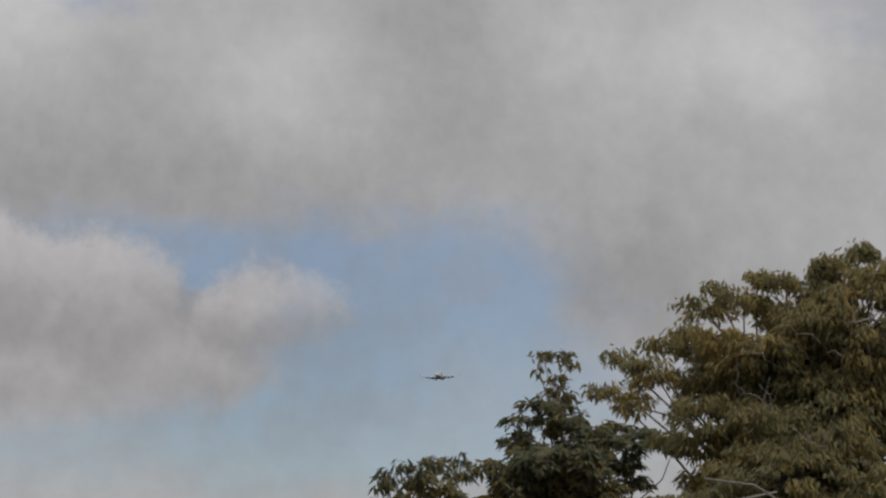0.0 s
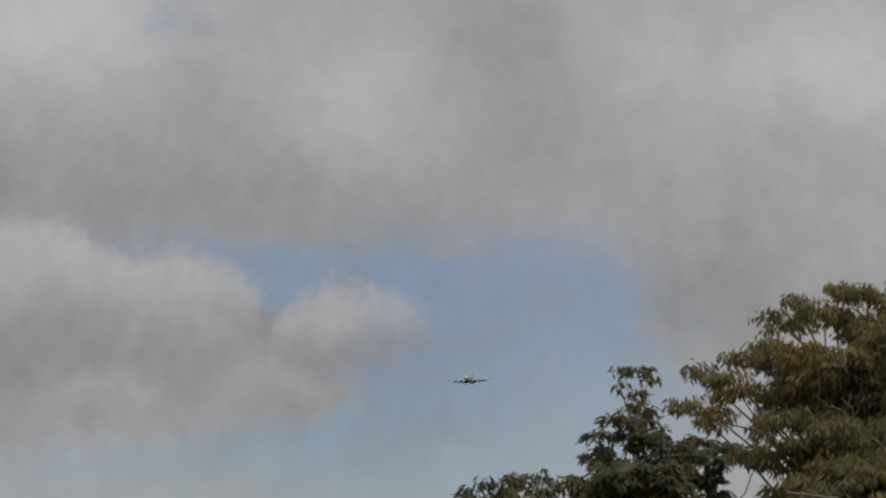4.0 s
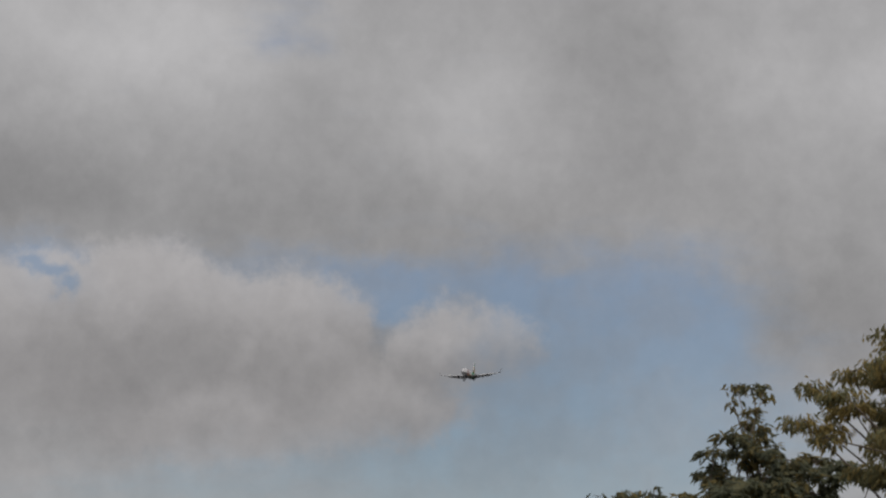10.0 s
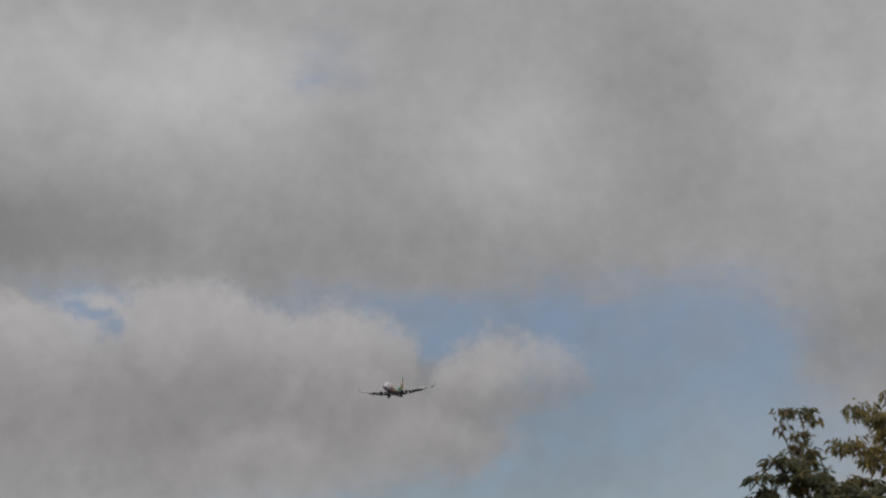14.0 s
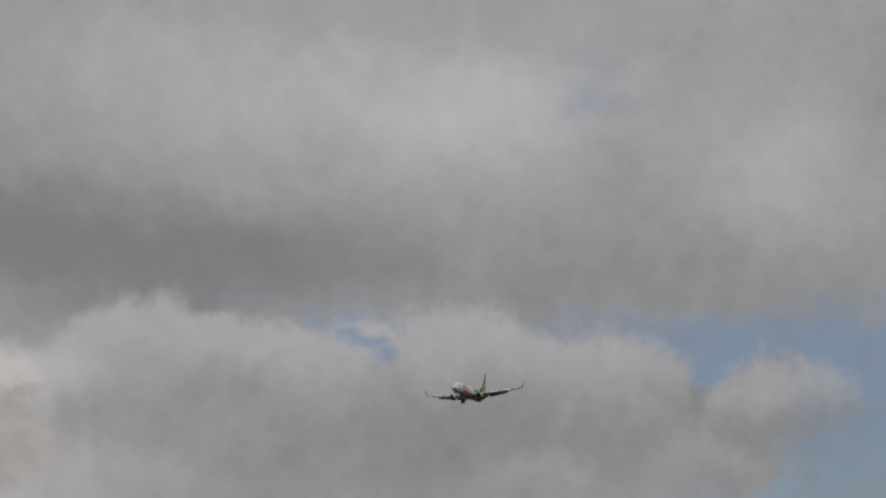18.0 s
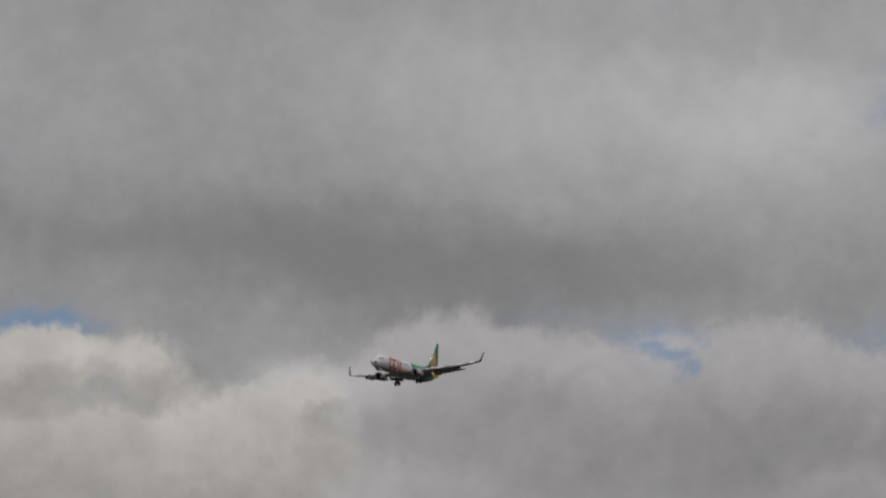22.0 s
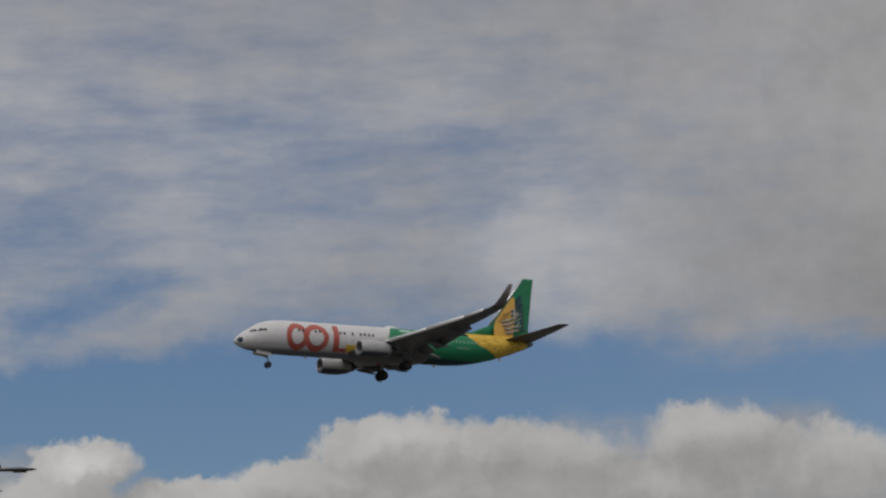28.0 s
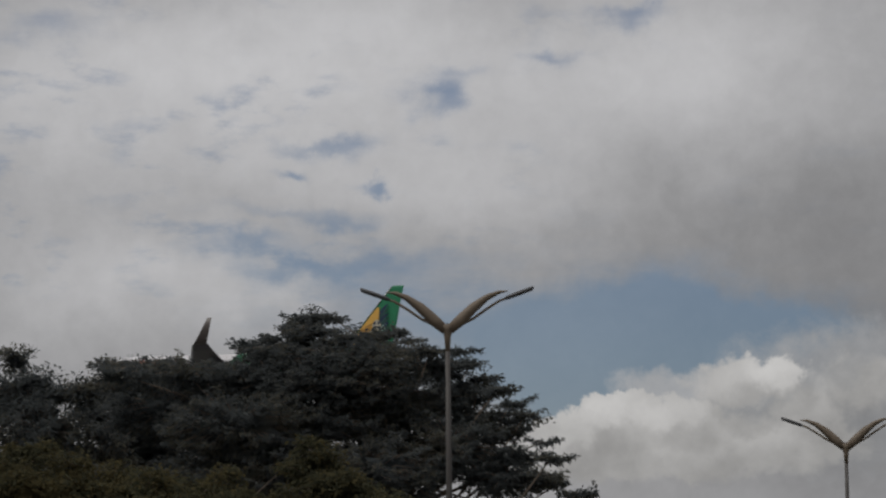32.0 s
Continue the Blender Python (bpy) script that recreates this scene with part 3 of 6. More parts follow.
def shaded_nacelle_paint():
    """Light grey above, shade painted in as dark blue below the engine's middle line, with streaks of soot."""
    m = bpy.data.materials.new("shaded_nacelle_paint")
    m.use_nodes = True
    n = Nodes(m.node_tree)
    shader = m.node_tree.nodes["Principled BSDF"]
    place = n.add("ShaderNodeTexCoord").outputs["Object"]
    s = n.add("ShaderNodeSeparateXYZ")
    n.put(s.inputs[0], place)
    streak = n.noise(n.vec("MULTIPLY", place, (0.6, 3, 3)), 1.8, 5)
    gain = n.math("MULTIPLY_ADD", streak, 0.5, 0.72)
    # dark lower part stands in for the shade beneath fuselage and wing
    colour = n.mix(n.ramp(s.outputs[2], -2.34, -2.02), (0.035, 0.04, 0.06, 1), (0.38, 0.38, 0.395, 1))
    n.put(shader.inputs["Base Color"], n.scale(n.rgb(gain, gain, gain), colour))
    shader.inputs["Roughness"].default_value = 0.4
    return m


NACELLE = shaded_nacelle_paint()
BARE_METAL = surface("bare_metal", (0.40, 0.40, 0.41), 0.5, 0.6, grain=2, fine=30)
POLISHED = surface("polished_metal", (0.75, 0.75, 0.76), 0.3, 1.0, vary=0.06, grain=2, fine=30)
DARK_METAL = surface("dark_metal", (0.06, 0.06, 0.065), 0.5, 0.5, grain=2, fine=30)
RUBBER = surface("tyre_rubber", (0.02, 0.02, 0.02), 0.85, grain=4, fine=40)
PANE = surface("dark_window_pane", (0.045, 0.047, 0.055), 0.15, grain=3, fine=20)
BLIND = surface("closed_window_blind", (0.68, 0.68, 0.68), 0.4, grain=3, fine=20)
STEEL = surface("galvanised_steel", (0.44, 0.42, 0.40), 0.6, 0.0, vary=0.2, grain=3, fine=25, bump=0.2)
WORN_STEEL = surface("worn_grey_steel", (0.25, 0.235, 0.22), 0.6, 0.0, vary=0.25, grain=3, fine=25, bump=0.2)
POST_GREY = surface("dull_grey_steel", (0.072, 0.066, 0.062), 0.6, 0.0, vary=0.2, grain=3, fine=25, bump=0.2)
LAMP_HEAD = surface("dark_grey_lamp_housing", (0.08, 0.08, 0.083), 0.6, grain=5, fine=40)
ARM_TAN = surface("tan_painted_arm", (0.155, 0.12, 0.085), 0.6, vary=0.2, grain=5, fine=40)
RUST = surface("weathered_brown_steel", (0.125, 0.105, 0.09), 0.8, vary=0.25, grain=5, fine=40, bump=0.3)
PANEL_PAINT = surface("light_grey_plastic", (0.33, 0.33, 0.34), 0.6, vary=0.2, grain=4, fine=30)
PANEL_MID = surface("mid_grey_plastic", (0.11, 0.11, 0.115), 0.6, vary=0.2, grain=4, fine=30)
PANEL_DARK = surface("dark_grey_plastic", (0.07, 0.07, 0.075), 0.6, vary=0.2, grain=4, fine=30)
BARK = surface("grey_brown_bark", (0.15, 0.12, 0.095), 0.9, vary=0.3, grain=3, fine=30, bump=0.8)
PALE_BARK = surface("pale_bark", (0.27, 0.24, 0.205), 0.9, vary=0.3, grain=3, fine=30, bump=0.8)
GRASS = surface("rough_grass_ground", (0.085, 0.085, 0.075), 0.95, vary=0.35, grain=0.15, fine=3)
ASPHALT = surface("worn_asphalt", (0.05, 0.05, 0.052), 0.9, vary=0.2, grain=0.4, fine=30, bump=0.3)
SIGN_GREY = surface("dull_grey_sign_panel", (0.125, 0.115, 0.115), 0.6, vary=0.12, grain=0.5, fine=10)
SIGN_RED = surface("dark_red_sign_panel", (0.052, 0.012, 0.015), 0.5, vary=0.15, grain=1.0, fine=10)
PLASTER = surface("stained_grey_plaster", (0.19, 0.18, 0.168), 0.9, vary=0.2, grain=0.8, fine=14, bump=0.3)
CONCRETE = surface("grey_concrete", (0.33, 0.32, 0.30), 0.85, vary=0.2, grain=0.8, fine=14, bump=0.3)
LEAF_OLIVE = foliage("olive_leaves", (0.20, 0.195, 0.11), (0.31, 0.28, 0.14), (0.35, 0.27, 0.11), 0.42)
LEAF_GREEN = foliage("dark_green_leaves", (0.13, 0.142, 0.098), (0.19, 0.196, 0.122), (0.25, 0.20, 0.085), 0.42)
LEAF_DEEP = foliage("deep_green_leaves", (0.066, 0.08, 0.070), (0.084, 0.096, 0.082), (0.095, 0.098, 0.07), 0.3)
LEAF_CEDAR = foliage("blackish_green_leaves", (0.082, 0.093, 0.098), (0.108, 0.117, 0.115), (0.123, 0.119, 0.096), 0.3)
LEAF_BUSH = foliage("yellow_green_leaves", (0.060, 0.063, 0.042), (0.088, 0.084, 0.047), (0.112, 0.095, 0.047), 0.45)


# ---- mesh helpers ----
def mesh(name, verts, faces, material, smooth=True):
    data = bpy.data.meshes.new(name)
    data.from_pydata([tuple(v) for v in verts], [], faces)
    data.materials.append(material)
    if smooth:
        data.polygons.foreach_set("use_smooth", [True] * len(data.polygons))
    data.update()
    return data


def child(name, data, parent, label="", m=None):
    ob = new(name, data)
    ob.parent = parent
    if m is not None:
        ob.matrix_basis = m
    return tagged(ob, label)


def part(name, bm, material, parent, label="", smooth=False):
    data = bpy.data.meshes.new(name)
    bmesh.ops.recalc_face_normals(bm, faces=bm.faces)
    bm.to_mesh(data)
    bm.free()
    data.materials.append(material)
    if smooth:
        data.polygons.foreach_set("use_smooth", [True] * len(data.polygons))
    return child(name, data, parent, label)


def box(size, at=(0, 0, 0), bevel=0.0, turn=None):
    bm = bmesh.new()
    bmesh.ops.create_cube(bm, size=1.0)
    bmesh.ops.scale(bm, vec=size, verts=bm.verts)
    if bevel:
        bmesh.ops.bevel(bm, geom=bm.edges[:], offset=bevel, segments=2, affect="EDGES")
    if turn is not None:
        bmesh.ops.transform(bm, matrix=turn, verts=bm.verts)
    bmesh.ops.translate(bm, vec=at, verts=bm.verts)
    return bm


def loft(rings, close_ends=True, closed=True):
    """Verts and faces of a skin over rings of equally many points."""
    k = len(rings[0])
    verts = [p for ring in rings for p in ring]
    faces = []
    for i in range(len(rings) - 1):
        for j in range(k if closed else k - 1):
            a, b = i * k + j, i * k + (j + 1) % k
            faces.append((a, b, b + k, a + k))
    if close_ends:
        faces.append(tuple(reversed(range(k))))
        faces.append(tuple(range((len(rings) - 1) * k, len(rings) * k)))
    return verts, faces


def tube(points, radii, sides=8):
    """A tapered tube along points."""
    rings, points = [], [Vector(p) for p in points]
    side = None
    for i, p in enumerate(points):
        d = (points[min(i + 1, len(points) - 1)] - points[max(i - 1, 0)]).normalized()
        if side is None:
            side = d.orthogonal().normalized()
        side = (side - side.dot(d) * d).normalized()
        up = d.cross(side)
        rings.append([p + radii[i] * (math.cos(a) * side + math.sin(a) * up) for a in (2 * math.pi * k / sides for k in range(sides))])
    return loft(rings)


def joined(pieces):
    verts, faces = [], []
    for v, f in pieces:
        base = len(verts)
        verts += v
        faces += [tuple(i + base for i in q) for q in f]
    return verts, faces


def lathe(profile, sides=24, axis="x"):
    """A body turned round the x or z axis from (along, radius) pairs."""
    rings = []
    for s, r in profile:
        ring = []
        for k in range(sides):
            a = 2 * math.pi * k / sides
            ring.append((s, r * math.cos(a), r * math.sin(a)) if axis == "x" else (r * math.cos(a), r * math.sin(a), s))
        rings.append(ring)
    return loft(rings)


# ---- ground ----
def build_ground():
    n, reach = 60, 4000.0
    verts, faces = [(0, 0, 0)], []
    radii = [3 * (reach / 3) ** (i / 24) for i in range(25)]
    for r in radii:
        for k in range(n):
            a = 2 * math.pi * k / n
            lump = 0.0 if r > 900 else 0.06 * noise.noise((r * math.cos(a) * 0.2, r * math.sin(a) * 0.2, 0))
            verts.append((r * math.cos(a), r * math.sin(a), lump - 0.1))
    for k in range(n):
        faces.append((0, 1 + k, 1 + (k + 1) % n))
    for i in range(24):
        for k in range(n):
            a, b = 1 + i * n + k, 1 + i * n + (k + 1) % n
            faces.append((a, a + n, b + n, b))
    tagged(new("ground", mesh("ground", verts, faces, GRASS)), "rough green and brown grass ground to the horizon", "ground", kind="structure")
    road = new("road", mesh("road", *loft([[(x, 27.6, 0.0), (x, 27.6, 0.06), (x, 38.0, 0.06), (x, 38.0, 0.0)] for x in range(-300, 301, 20)]), ASPHALT, False))
    tagged(road, "worn grey asphalt road beyond the lamp posts", "road", kind="structure")
    kerb = new("kerb", mesh("kerb", *loft([[(x, 27.3, -0.08), (x, 27.3, 0.16), (x, 27.58, 0.16), (x, 27.58, -0.08)] for x in range(-300, 301, 20)]), CONCRETE, False))
    tagged(kerb, "grey concrete kerb along the road", "kerb", kind="structure")


build_ground()


# ---- airliner ----
# stations from the nose: distance, middle height, half width, half height
HULL = [(0.0, -0.74, 0.03, 0.03), (0.08, -0.74, 0.20, 0.20), (0.3, -0.71, 0.43, 0.42), (0.7, -0.63, 0.70, 0.70), (1.2, -0.54, 0.95, 0.95), (1.8, -0.43, 1.18, 1.20),
        (2.4, -0.29, 1.38, 1.46), (3.0, -0.17, 1.54, 1.68), (3.8, -0.08, 1.69, 1.84), (4.8, -0.03, 1.81, 1.94), (6.2, 0.0, 1.88, 2.0)]
HULL += [(x, 0.0, 1.88, 2.0) for x in (9, 12, 15, 18, 21, 24, 26)]
HULL += [(28, 0.06, 1.85, 1.94), (30, 0.22, 1.72, 1.78), (32, 0.45, 1.50, 1.54), (34, 0.73, 1.18, 1.22), (35.5, 0.95, 0.86, 0.92), (36.8, 1.14, 0.55, 0.60), (37.7, 1.28, 0.32, 0.34), (38.0, 1.33, 0.14, 0.15)]
HULL = [(x, mid, w * (0.965 if x > 2 else 1.0), h * (0.965 if x > 2 else 1.0)) for x, mid, w, h in HULL]


def hull_at(x):
    for a, b in zip(HULL, HULL[1:]):
        if x <= b[0]:
            f = (x - a[0]) / (b[0] - a[0])
            return [p + (q - p) * f for p, q in zip(a[1:], b[1:])]
    return HULL[-1][1:]


def hull_side(x, z, side, proud=0.02):
    """The point of the skin at that station and height, on the port (-1) or starboard (+1) side."""
    mid, w, h = hull_at(x)
    s = max(-0.98, min(0.98, (z - mid) / h))
    return Vector((x, side * ((w + proud) * math.sqrt(1 - s * s)), mid + s * (h + proud)))


def hull_patch(outer, inner, side, proud=0.02):
    """A painted mark on the hull: a band between two closed outlines of (x, z), or a filled one if inner is a point."""
    k = len(outer)
    ins = inner if isinstance(inner, list) else [inner] * k
    rings = []
    for f in (0, 0.33, 0.67, 1):
        rings.append([hull_side(o[0] + (i[0] - o[0]) * f, o[1] + (i[1] - o[1]) * f, side, proud) for o, i in zip(outer, ins)])
    return loft(rings, close_ends=False)


def aerofoil(chord, thick, count=9):
    """Points round a wing section, nose at 0, (along, up)."""
    pts = []
    for k in range(count):
        s = (1 - math.cos(math.pi * k / (count - 1))) / 2
        t = 5 * thick * (0.2969 * math.sqrt(s) - 0.126 * s - 0.3516 * s * s + 0.2843 * s ** 3 - 0.1015 * s ** 4)
        pts.append((s, t, 0.02 * math.sin(math.pi * s)))
    upper = [(s * chord, (c + t) * chord) for s, t, c in pts]
    lower = [(s * chord, (c - t * 0.8) * chord) for s, t, c in reversed(pts[1:-1])]
    return upper + lower


def ring_outline(cx, cz, rx, rz, count=28, start=0.0, sweep=2 * math.pi):
    return [(cx + rx * math.cos(start + sweep * k / count), cz + rz * math.sin(start + sweep * k / count)) for k in range(count)]


def lifting(sections, thick):
    """A wing skin: sections of (leading edge, chord, up-vector lean) with the section lying in x and the lean direction."""
    rings = []
    for (le, chord, lean), t in zip(sections, thick):
        le, lean = Vector(le), Vector(lean).normalized()
        rings.append([le + Vector((a, 0, 0)) + lean * u for a, u in aerofoil(chord, t)])
    return loft(rings)


def build_airliner():
    root = tagged(new("airliner"), "white, green and yellow twin-engined airliner descending with wheels and flaps down", "airplane")
    rings = []
    for x, mid, w, h in HULL:
        rings.append([(x, w * math.sin(2 * math.pi * k / 40), mid + h * math.cos(2 * math.pi * k / 40)) for k in range(40)])
    hull = child("fuselage", mesh("fuselage", *loft(rings), SHADED_LIVERY), root, "white nose, green rear and yellow tail fuselage with shade painted on its belly")
    belly = lathe([(12.6, 0.1), (13.6, 0.9), (15.5, 1.35), (19, 1.45), (22, 1.25), (24, 0.7), (25, 0.1)], 24)
    child("wing_root_fairing", mesh("wing_root_fairing", [(x, y * 1.42, z * 0.62 - 1.32) for x, y, z in belly[0]], belly[1], WING_GREY), root, "grey belly fairing")
    # cockpit glazing
    for side in (-1, 1):
        for x0, x1, z0, z1 in ((1.45, 2.28, 0.14, 0.47), (2.28, 3.4, 0.24, 0.58)):
            outline = [(x0, z0), (x1 - 0.08, z0 + 0.08), (x1, z0 + 0.2), (x1, z1), (x0 + 0.3, z1 - 0.02)]
            mid = (sum(p[0] for p in outline) / 5, sum(p[1] for p in outline) / 5)
            child("cockpit_window", mesh("cockpit_window", *hull_patch(outline, mid, side), PANE), hull, "dark cockpit window")
    # cabin windows, most blinds down
    pane = None
    open_blinds = {1, 2, 5, 6, 11, 12, 14, 16, 17, 18, 19}
    outline = ring_outline(0, 0, 0.13, 0.19, 10)
    for side in (-1, 1):
        for k in range(46):
            x = 6.6 + k * 0.508
            shown = k in open_blinds
            o = [(x + a, 0.55 + b) for a, b in outline]
            child("cabin_window", mesh("cabin_window", *hull_patch(o, (x, 0.55), side, 0.035 if shown else 0.012), PANE if shown else BLIND) if x < 18 or shown else mesh("cabin_window", *hull_patch(o, (x, 0.55), side, 0.012), PALE), hull)
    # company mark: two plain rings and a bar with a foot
    for side in (-1, 1):
        for cx, rx in ((6.9, 1.32), (9.22, 1.52)):
            child("logo_ring", mesh("logo_ring", *hull_patch(ring_outline(cx, -0.1, rx, 1.5), ring_outline(cx, -0.1, rx - 0.60, 0.88), side), ORANGE), hull, "plain orange-red ring")
        bar = loft([[hull_side(x, 1.4 - 0.2875 * k, side) for x in (11.32, 11.67, 12.02)] for k in range(11)], False, False)
        child("logo_bar", mesh("logo_bar", *bar, ORANGE), hull, "plain orange-red bar")
        foot = loft([[hull_side(x, z, side) for z in (-1.47, -1.3, -1.1)] for x in (12.03, 12.5, 13.0)], False, False)
        child("logo_bar", mesh("logo_bar", *foot, ORANGE), hull, "short orange-red bar")
        spot = ring_outline(0.52, -0.66, 0.28, 0.28, 16)
        child("nose_spot", mesh("nose_spot", *hull_patch(spot, (0.52, -0.66), side), NAVY), hull, "dark round spot on the nose")
        for x0, x1, z0, z1 in ((19.9, 21.3, 1.25, 1.58), (21.7, 22.9, 1.32, 1.56), (23.1, 25.0, 1.32, 1.56), (20.1, 21.9, 0.86, 0.98), (22.3, 24.3, 0.86, 0.98), (24.6, 26.5, 0.86, 0.98), (20.1, 23.2, 0.16, 0.25), (23.5, 26.2, 0.2, 0.3), (26.9, 28.6, -0.25, -0.12)):
            steps = [x0 + (x1 - x0) * k / 8 for k in range(9)]
            strip = loft([[hull_side(x, z0, side), hull_side(x, z1, side)] for x in steps], False, False)
            child("lettering_bar", mesh("lettering_bar", *strip, LETTER if z0 > 1.2 else PALE), hull, "pale unreadable lettering")
    # wings
    for side in (-1, 1):
        up = (0, -side * 0.08, 1)
        secs = [((13.3, side * 1.2, -1.45), 8.2, up), ((14.3, side * 2.2, -1.32), 7.1, up), ((16.2, side * 5.9, -0.86), 5.1, up), ((18.6, side * 10.2, -0.30), 3.9, up),
                ((21.0, side * 14.4, 0.34), 2.5, up), ((22.3, side * 16.7, 0.78), 1.75, up)]
        wing = child("wing", mesh("wing", *lifting(secs, (0.13, 0.13, 0.115, 0.11, 0.105, 0.10)), WING_GREY), root, "grey swept wing")
        lip = [[(le[0] - 0.02 + dx * c, le[1], le[2] + dz * c) for dx, dz in ((0.0, 0.0), (0.015, 0.026), (0.055, 0.052), (0.055, 0.045), (0.004, -0.01))] for le, c, _ in secs[1:]]
        child("slat", mesh("slat", *loft(lip[:2]), BARE_METAL), wing, "bare metal inner leading edge")
        cut = [(-0.27, -0.24), (-0.36, -0.10), (-0.27, 0.10), (0.06, 0.24), (0.03, 0.19), (-0.20, 0.03), (-0.25, -0.10), (-0.23, -0.22)]
        outer = [((16.35, side * 6.1, -0.84), 5.0), ((18.6, side * 10.2, -0.30), 4.2), ((21.0, side * 14.4, 0.34), 3.3), ((22.15, side * 16.4, 0.72), 2.7)]
        for (a, ca), (b, cb) in zip(outer, outer[1:]):
            ends = []
            for f in (0.01, 0.99):
                q, c = Vector(a).lerp(Vector(b), f), ca + (cb - ca) * f
                ends.append([(q.x + dx * c / 4.4, q.y, q.z + (1.0 if ca > 4.5 else 1.35) * dz * c / 4.4) for dx, dz in cut])
            child("slat", mesh("slat", *loft(ends), SLAT_PAINT), wing, "pale grey lowered slat")
        tip = [((22.3, side * 16.7, 0.78), 1.72, (0, -side * 0.1, 1)), ((22.65, side * 17.1, 0.95), 1.5, (0, -side * 0.5, 1)), ((23.05, side * 17.35, 1.3), 1.3, (0, -side, 0.4)),
               ((23.7, side * 17.6, 2.2), 0.95, (0, -side, 0.2)), ((24.5, side * 17.85, 3.4), 0.5, (0, -side, 0.2))]
        child("winglet", mesh("winglet", *lifting(tip, (0.1, 0.1, 0.09, 0.08, 0.08)), WINGLET_PAINT), wing, "dark upturned winglet")
        # flaps let down behind the wing
        for y0, y1, x0, x1, z0, z1, c0, c1 in ((2.1, 5.6, 20.9, 20.9, -1.5, -1.0, 1.25, 1.2), (6.2, 12.6, 20.9, 22.1, -0.95, -0.1, 1.2, 0.8)):
            drop = math.radians(32)
            rings = []
            for y, x, z, c in ((y0, x0, z0, c0), (y1, x1, z1, c1)):
                rings.append([(x + a * math.cos(drop) + u * math.sin(drop), side * y, z - a * math.sin(drop) + u * math.cos(drop)) for a, u in aerofoil(c, 0.12)])
            child("flap", mesh("flap", *loft(rings), WING_GREY), wing, "lowered grey flap")
        for y, x, z, size in ((3.9, 20.0, -1.55, 1.15), (7.4, 19.6, -1.1, 1.0), (10.9, 20.6, -0.62, 0.85)):
            body = lathe([(0, 0.02), (0.5, 0.2), (1.4, 0.27), (2.4, 0.2), (3.1, 0.03)], 12)
            child("flap_fairing", mesh("flap_fairing", [(x + p[0] * size, side * y + p[1] * size, z + (p[2] - max(0.0, p[0] - 1.2) * 0.22) * size) for p in body[0]], body[1], WING_GREY), wing, "grey flap track fairing")
        # engine
        ey, ez = side * 4.83, -1.72
        cowl = lathe([(0.03, 0.80), (0.0, 0.86), (0.05, 0.93), (0.35, 1.03), (1.2, 1.10), (2.4, 1.06), (3.4, 0.88), (3.9, 0.74), (3.85, 0.66), (2.6, 0.72), (0.9, 0.76), (0.25, 0.74)], 28)
        engine = child("engine", mesh("engine", [(12.85 + x * 0.95, ey + y * 0.93, ez + 0.93 * z * (0.95 if z < 0 else 1)) for x, y, z in cowl[0]], cowl[1][:-2], NACELLE), root, "grey engine nacelle with shade painted low on it")
        rim = lathe([(0.10, 0.78), (0.0, 0.80), (-0.035, 0.86), (0.0, 0.93), (0.14, 0.985), (0.16, 0.97)], 28)
        child("intake_lip", mesh("intake_lip", [(12.85 + x * 0.95, ey + y * 0.93, ez + 0.93 * z) for x, y, z in rim[0]], rim[1][:-2], NACELLE), engine, "grey intake lip")
        fan = lathe([(0.75, 0.02), (0.9, 0.16), (1.15, 0.26), (1.16, 0.77), (1.3, 0.77)], 28)
        child("fan", mesh("fan", [(12.85 + x * 0.95, ey + y * 0.93, ez + 0.93 * z) for x, y, z in fan[0]], fan[1], DARK_METAL), engine, "dark fan and spinner")
        core = lathe([(3.0, 0.64), (3.9, 0.60), (4.5, 0.46), (4.45, 0.38), (4.6, 0.34), (5.1, 0.04)], 20)
        child("exhaust", mesh("exhaust", [(12.85 + x * 0.95, ey + y * 0.93, ez + 0.93 * z) for x, y, z in core[0]], core[1], DARK_METAL), engine, "dark metal exhaust cone")
        pylon = loft([[(13.9, ey - 0.05, -0.82), (13.9, ey + 0.05, -0.82), (17.2, ey + 0.16, -1.25), (17.2, ey - 0.16, -1.25)], [(15.3, ey - 0.05, -0.62), (15.3, ey + 0.05, -0.62), (18.0, ey + 0.16, -0.8), (18.0, ey - 0.16, -0.8)]])
        child("pylon", mesh("pylon", *pylon, NACELLE, False), engine, "grey engine pylon")
        # tailplane
        secs = [((33.5, side * 0.45, 1.28), 3.9, (0, 0, 1)), ((36.2, side * 5.0, 1.86), 2.15, (0, 0, 1)), ((37.3, side * 7.0, 2.12), 1.35, (0, 0, 1)), ((37.75, side * 7.18, 2.15), 0.8, (0, 0, 1))]
        child("tailplane", mesh("tailplane", *lifting(secs, (0.1, 0.09, 0.08, 0.05)), WINGLET_PAINT), root, "dark grey tailplane")
        # main gear
        gx, gy = 19.6, side * 2.86
        leg = child("main_gear_leg", mesh("main_gear_leg", *joined([tube([(gx, gy, -1.2), (gx, gy, -2.9)], [0.12, 0.09], 10), tube([(gx, gy - 0.5, -2.95), (gx, gy + 0.5, -2.95)], [0.07, 0.07], 8),
                    tube([(gx, gy, -2.4), (gx - 0.2, gy - side * 1.1, -1.4)], [0.06, 0.06], 8), tube([(gx + 0.1, gy, -1.7), (gx + 0.32, gy, -2.2), (gx + 0.1, gy, -2.75)], [0.05, 0.05, 0.05], 6)]), BARE_METAL), root, "metal main gear leg")
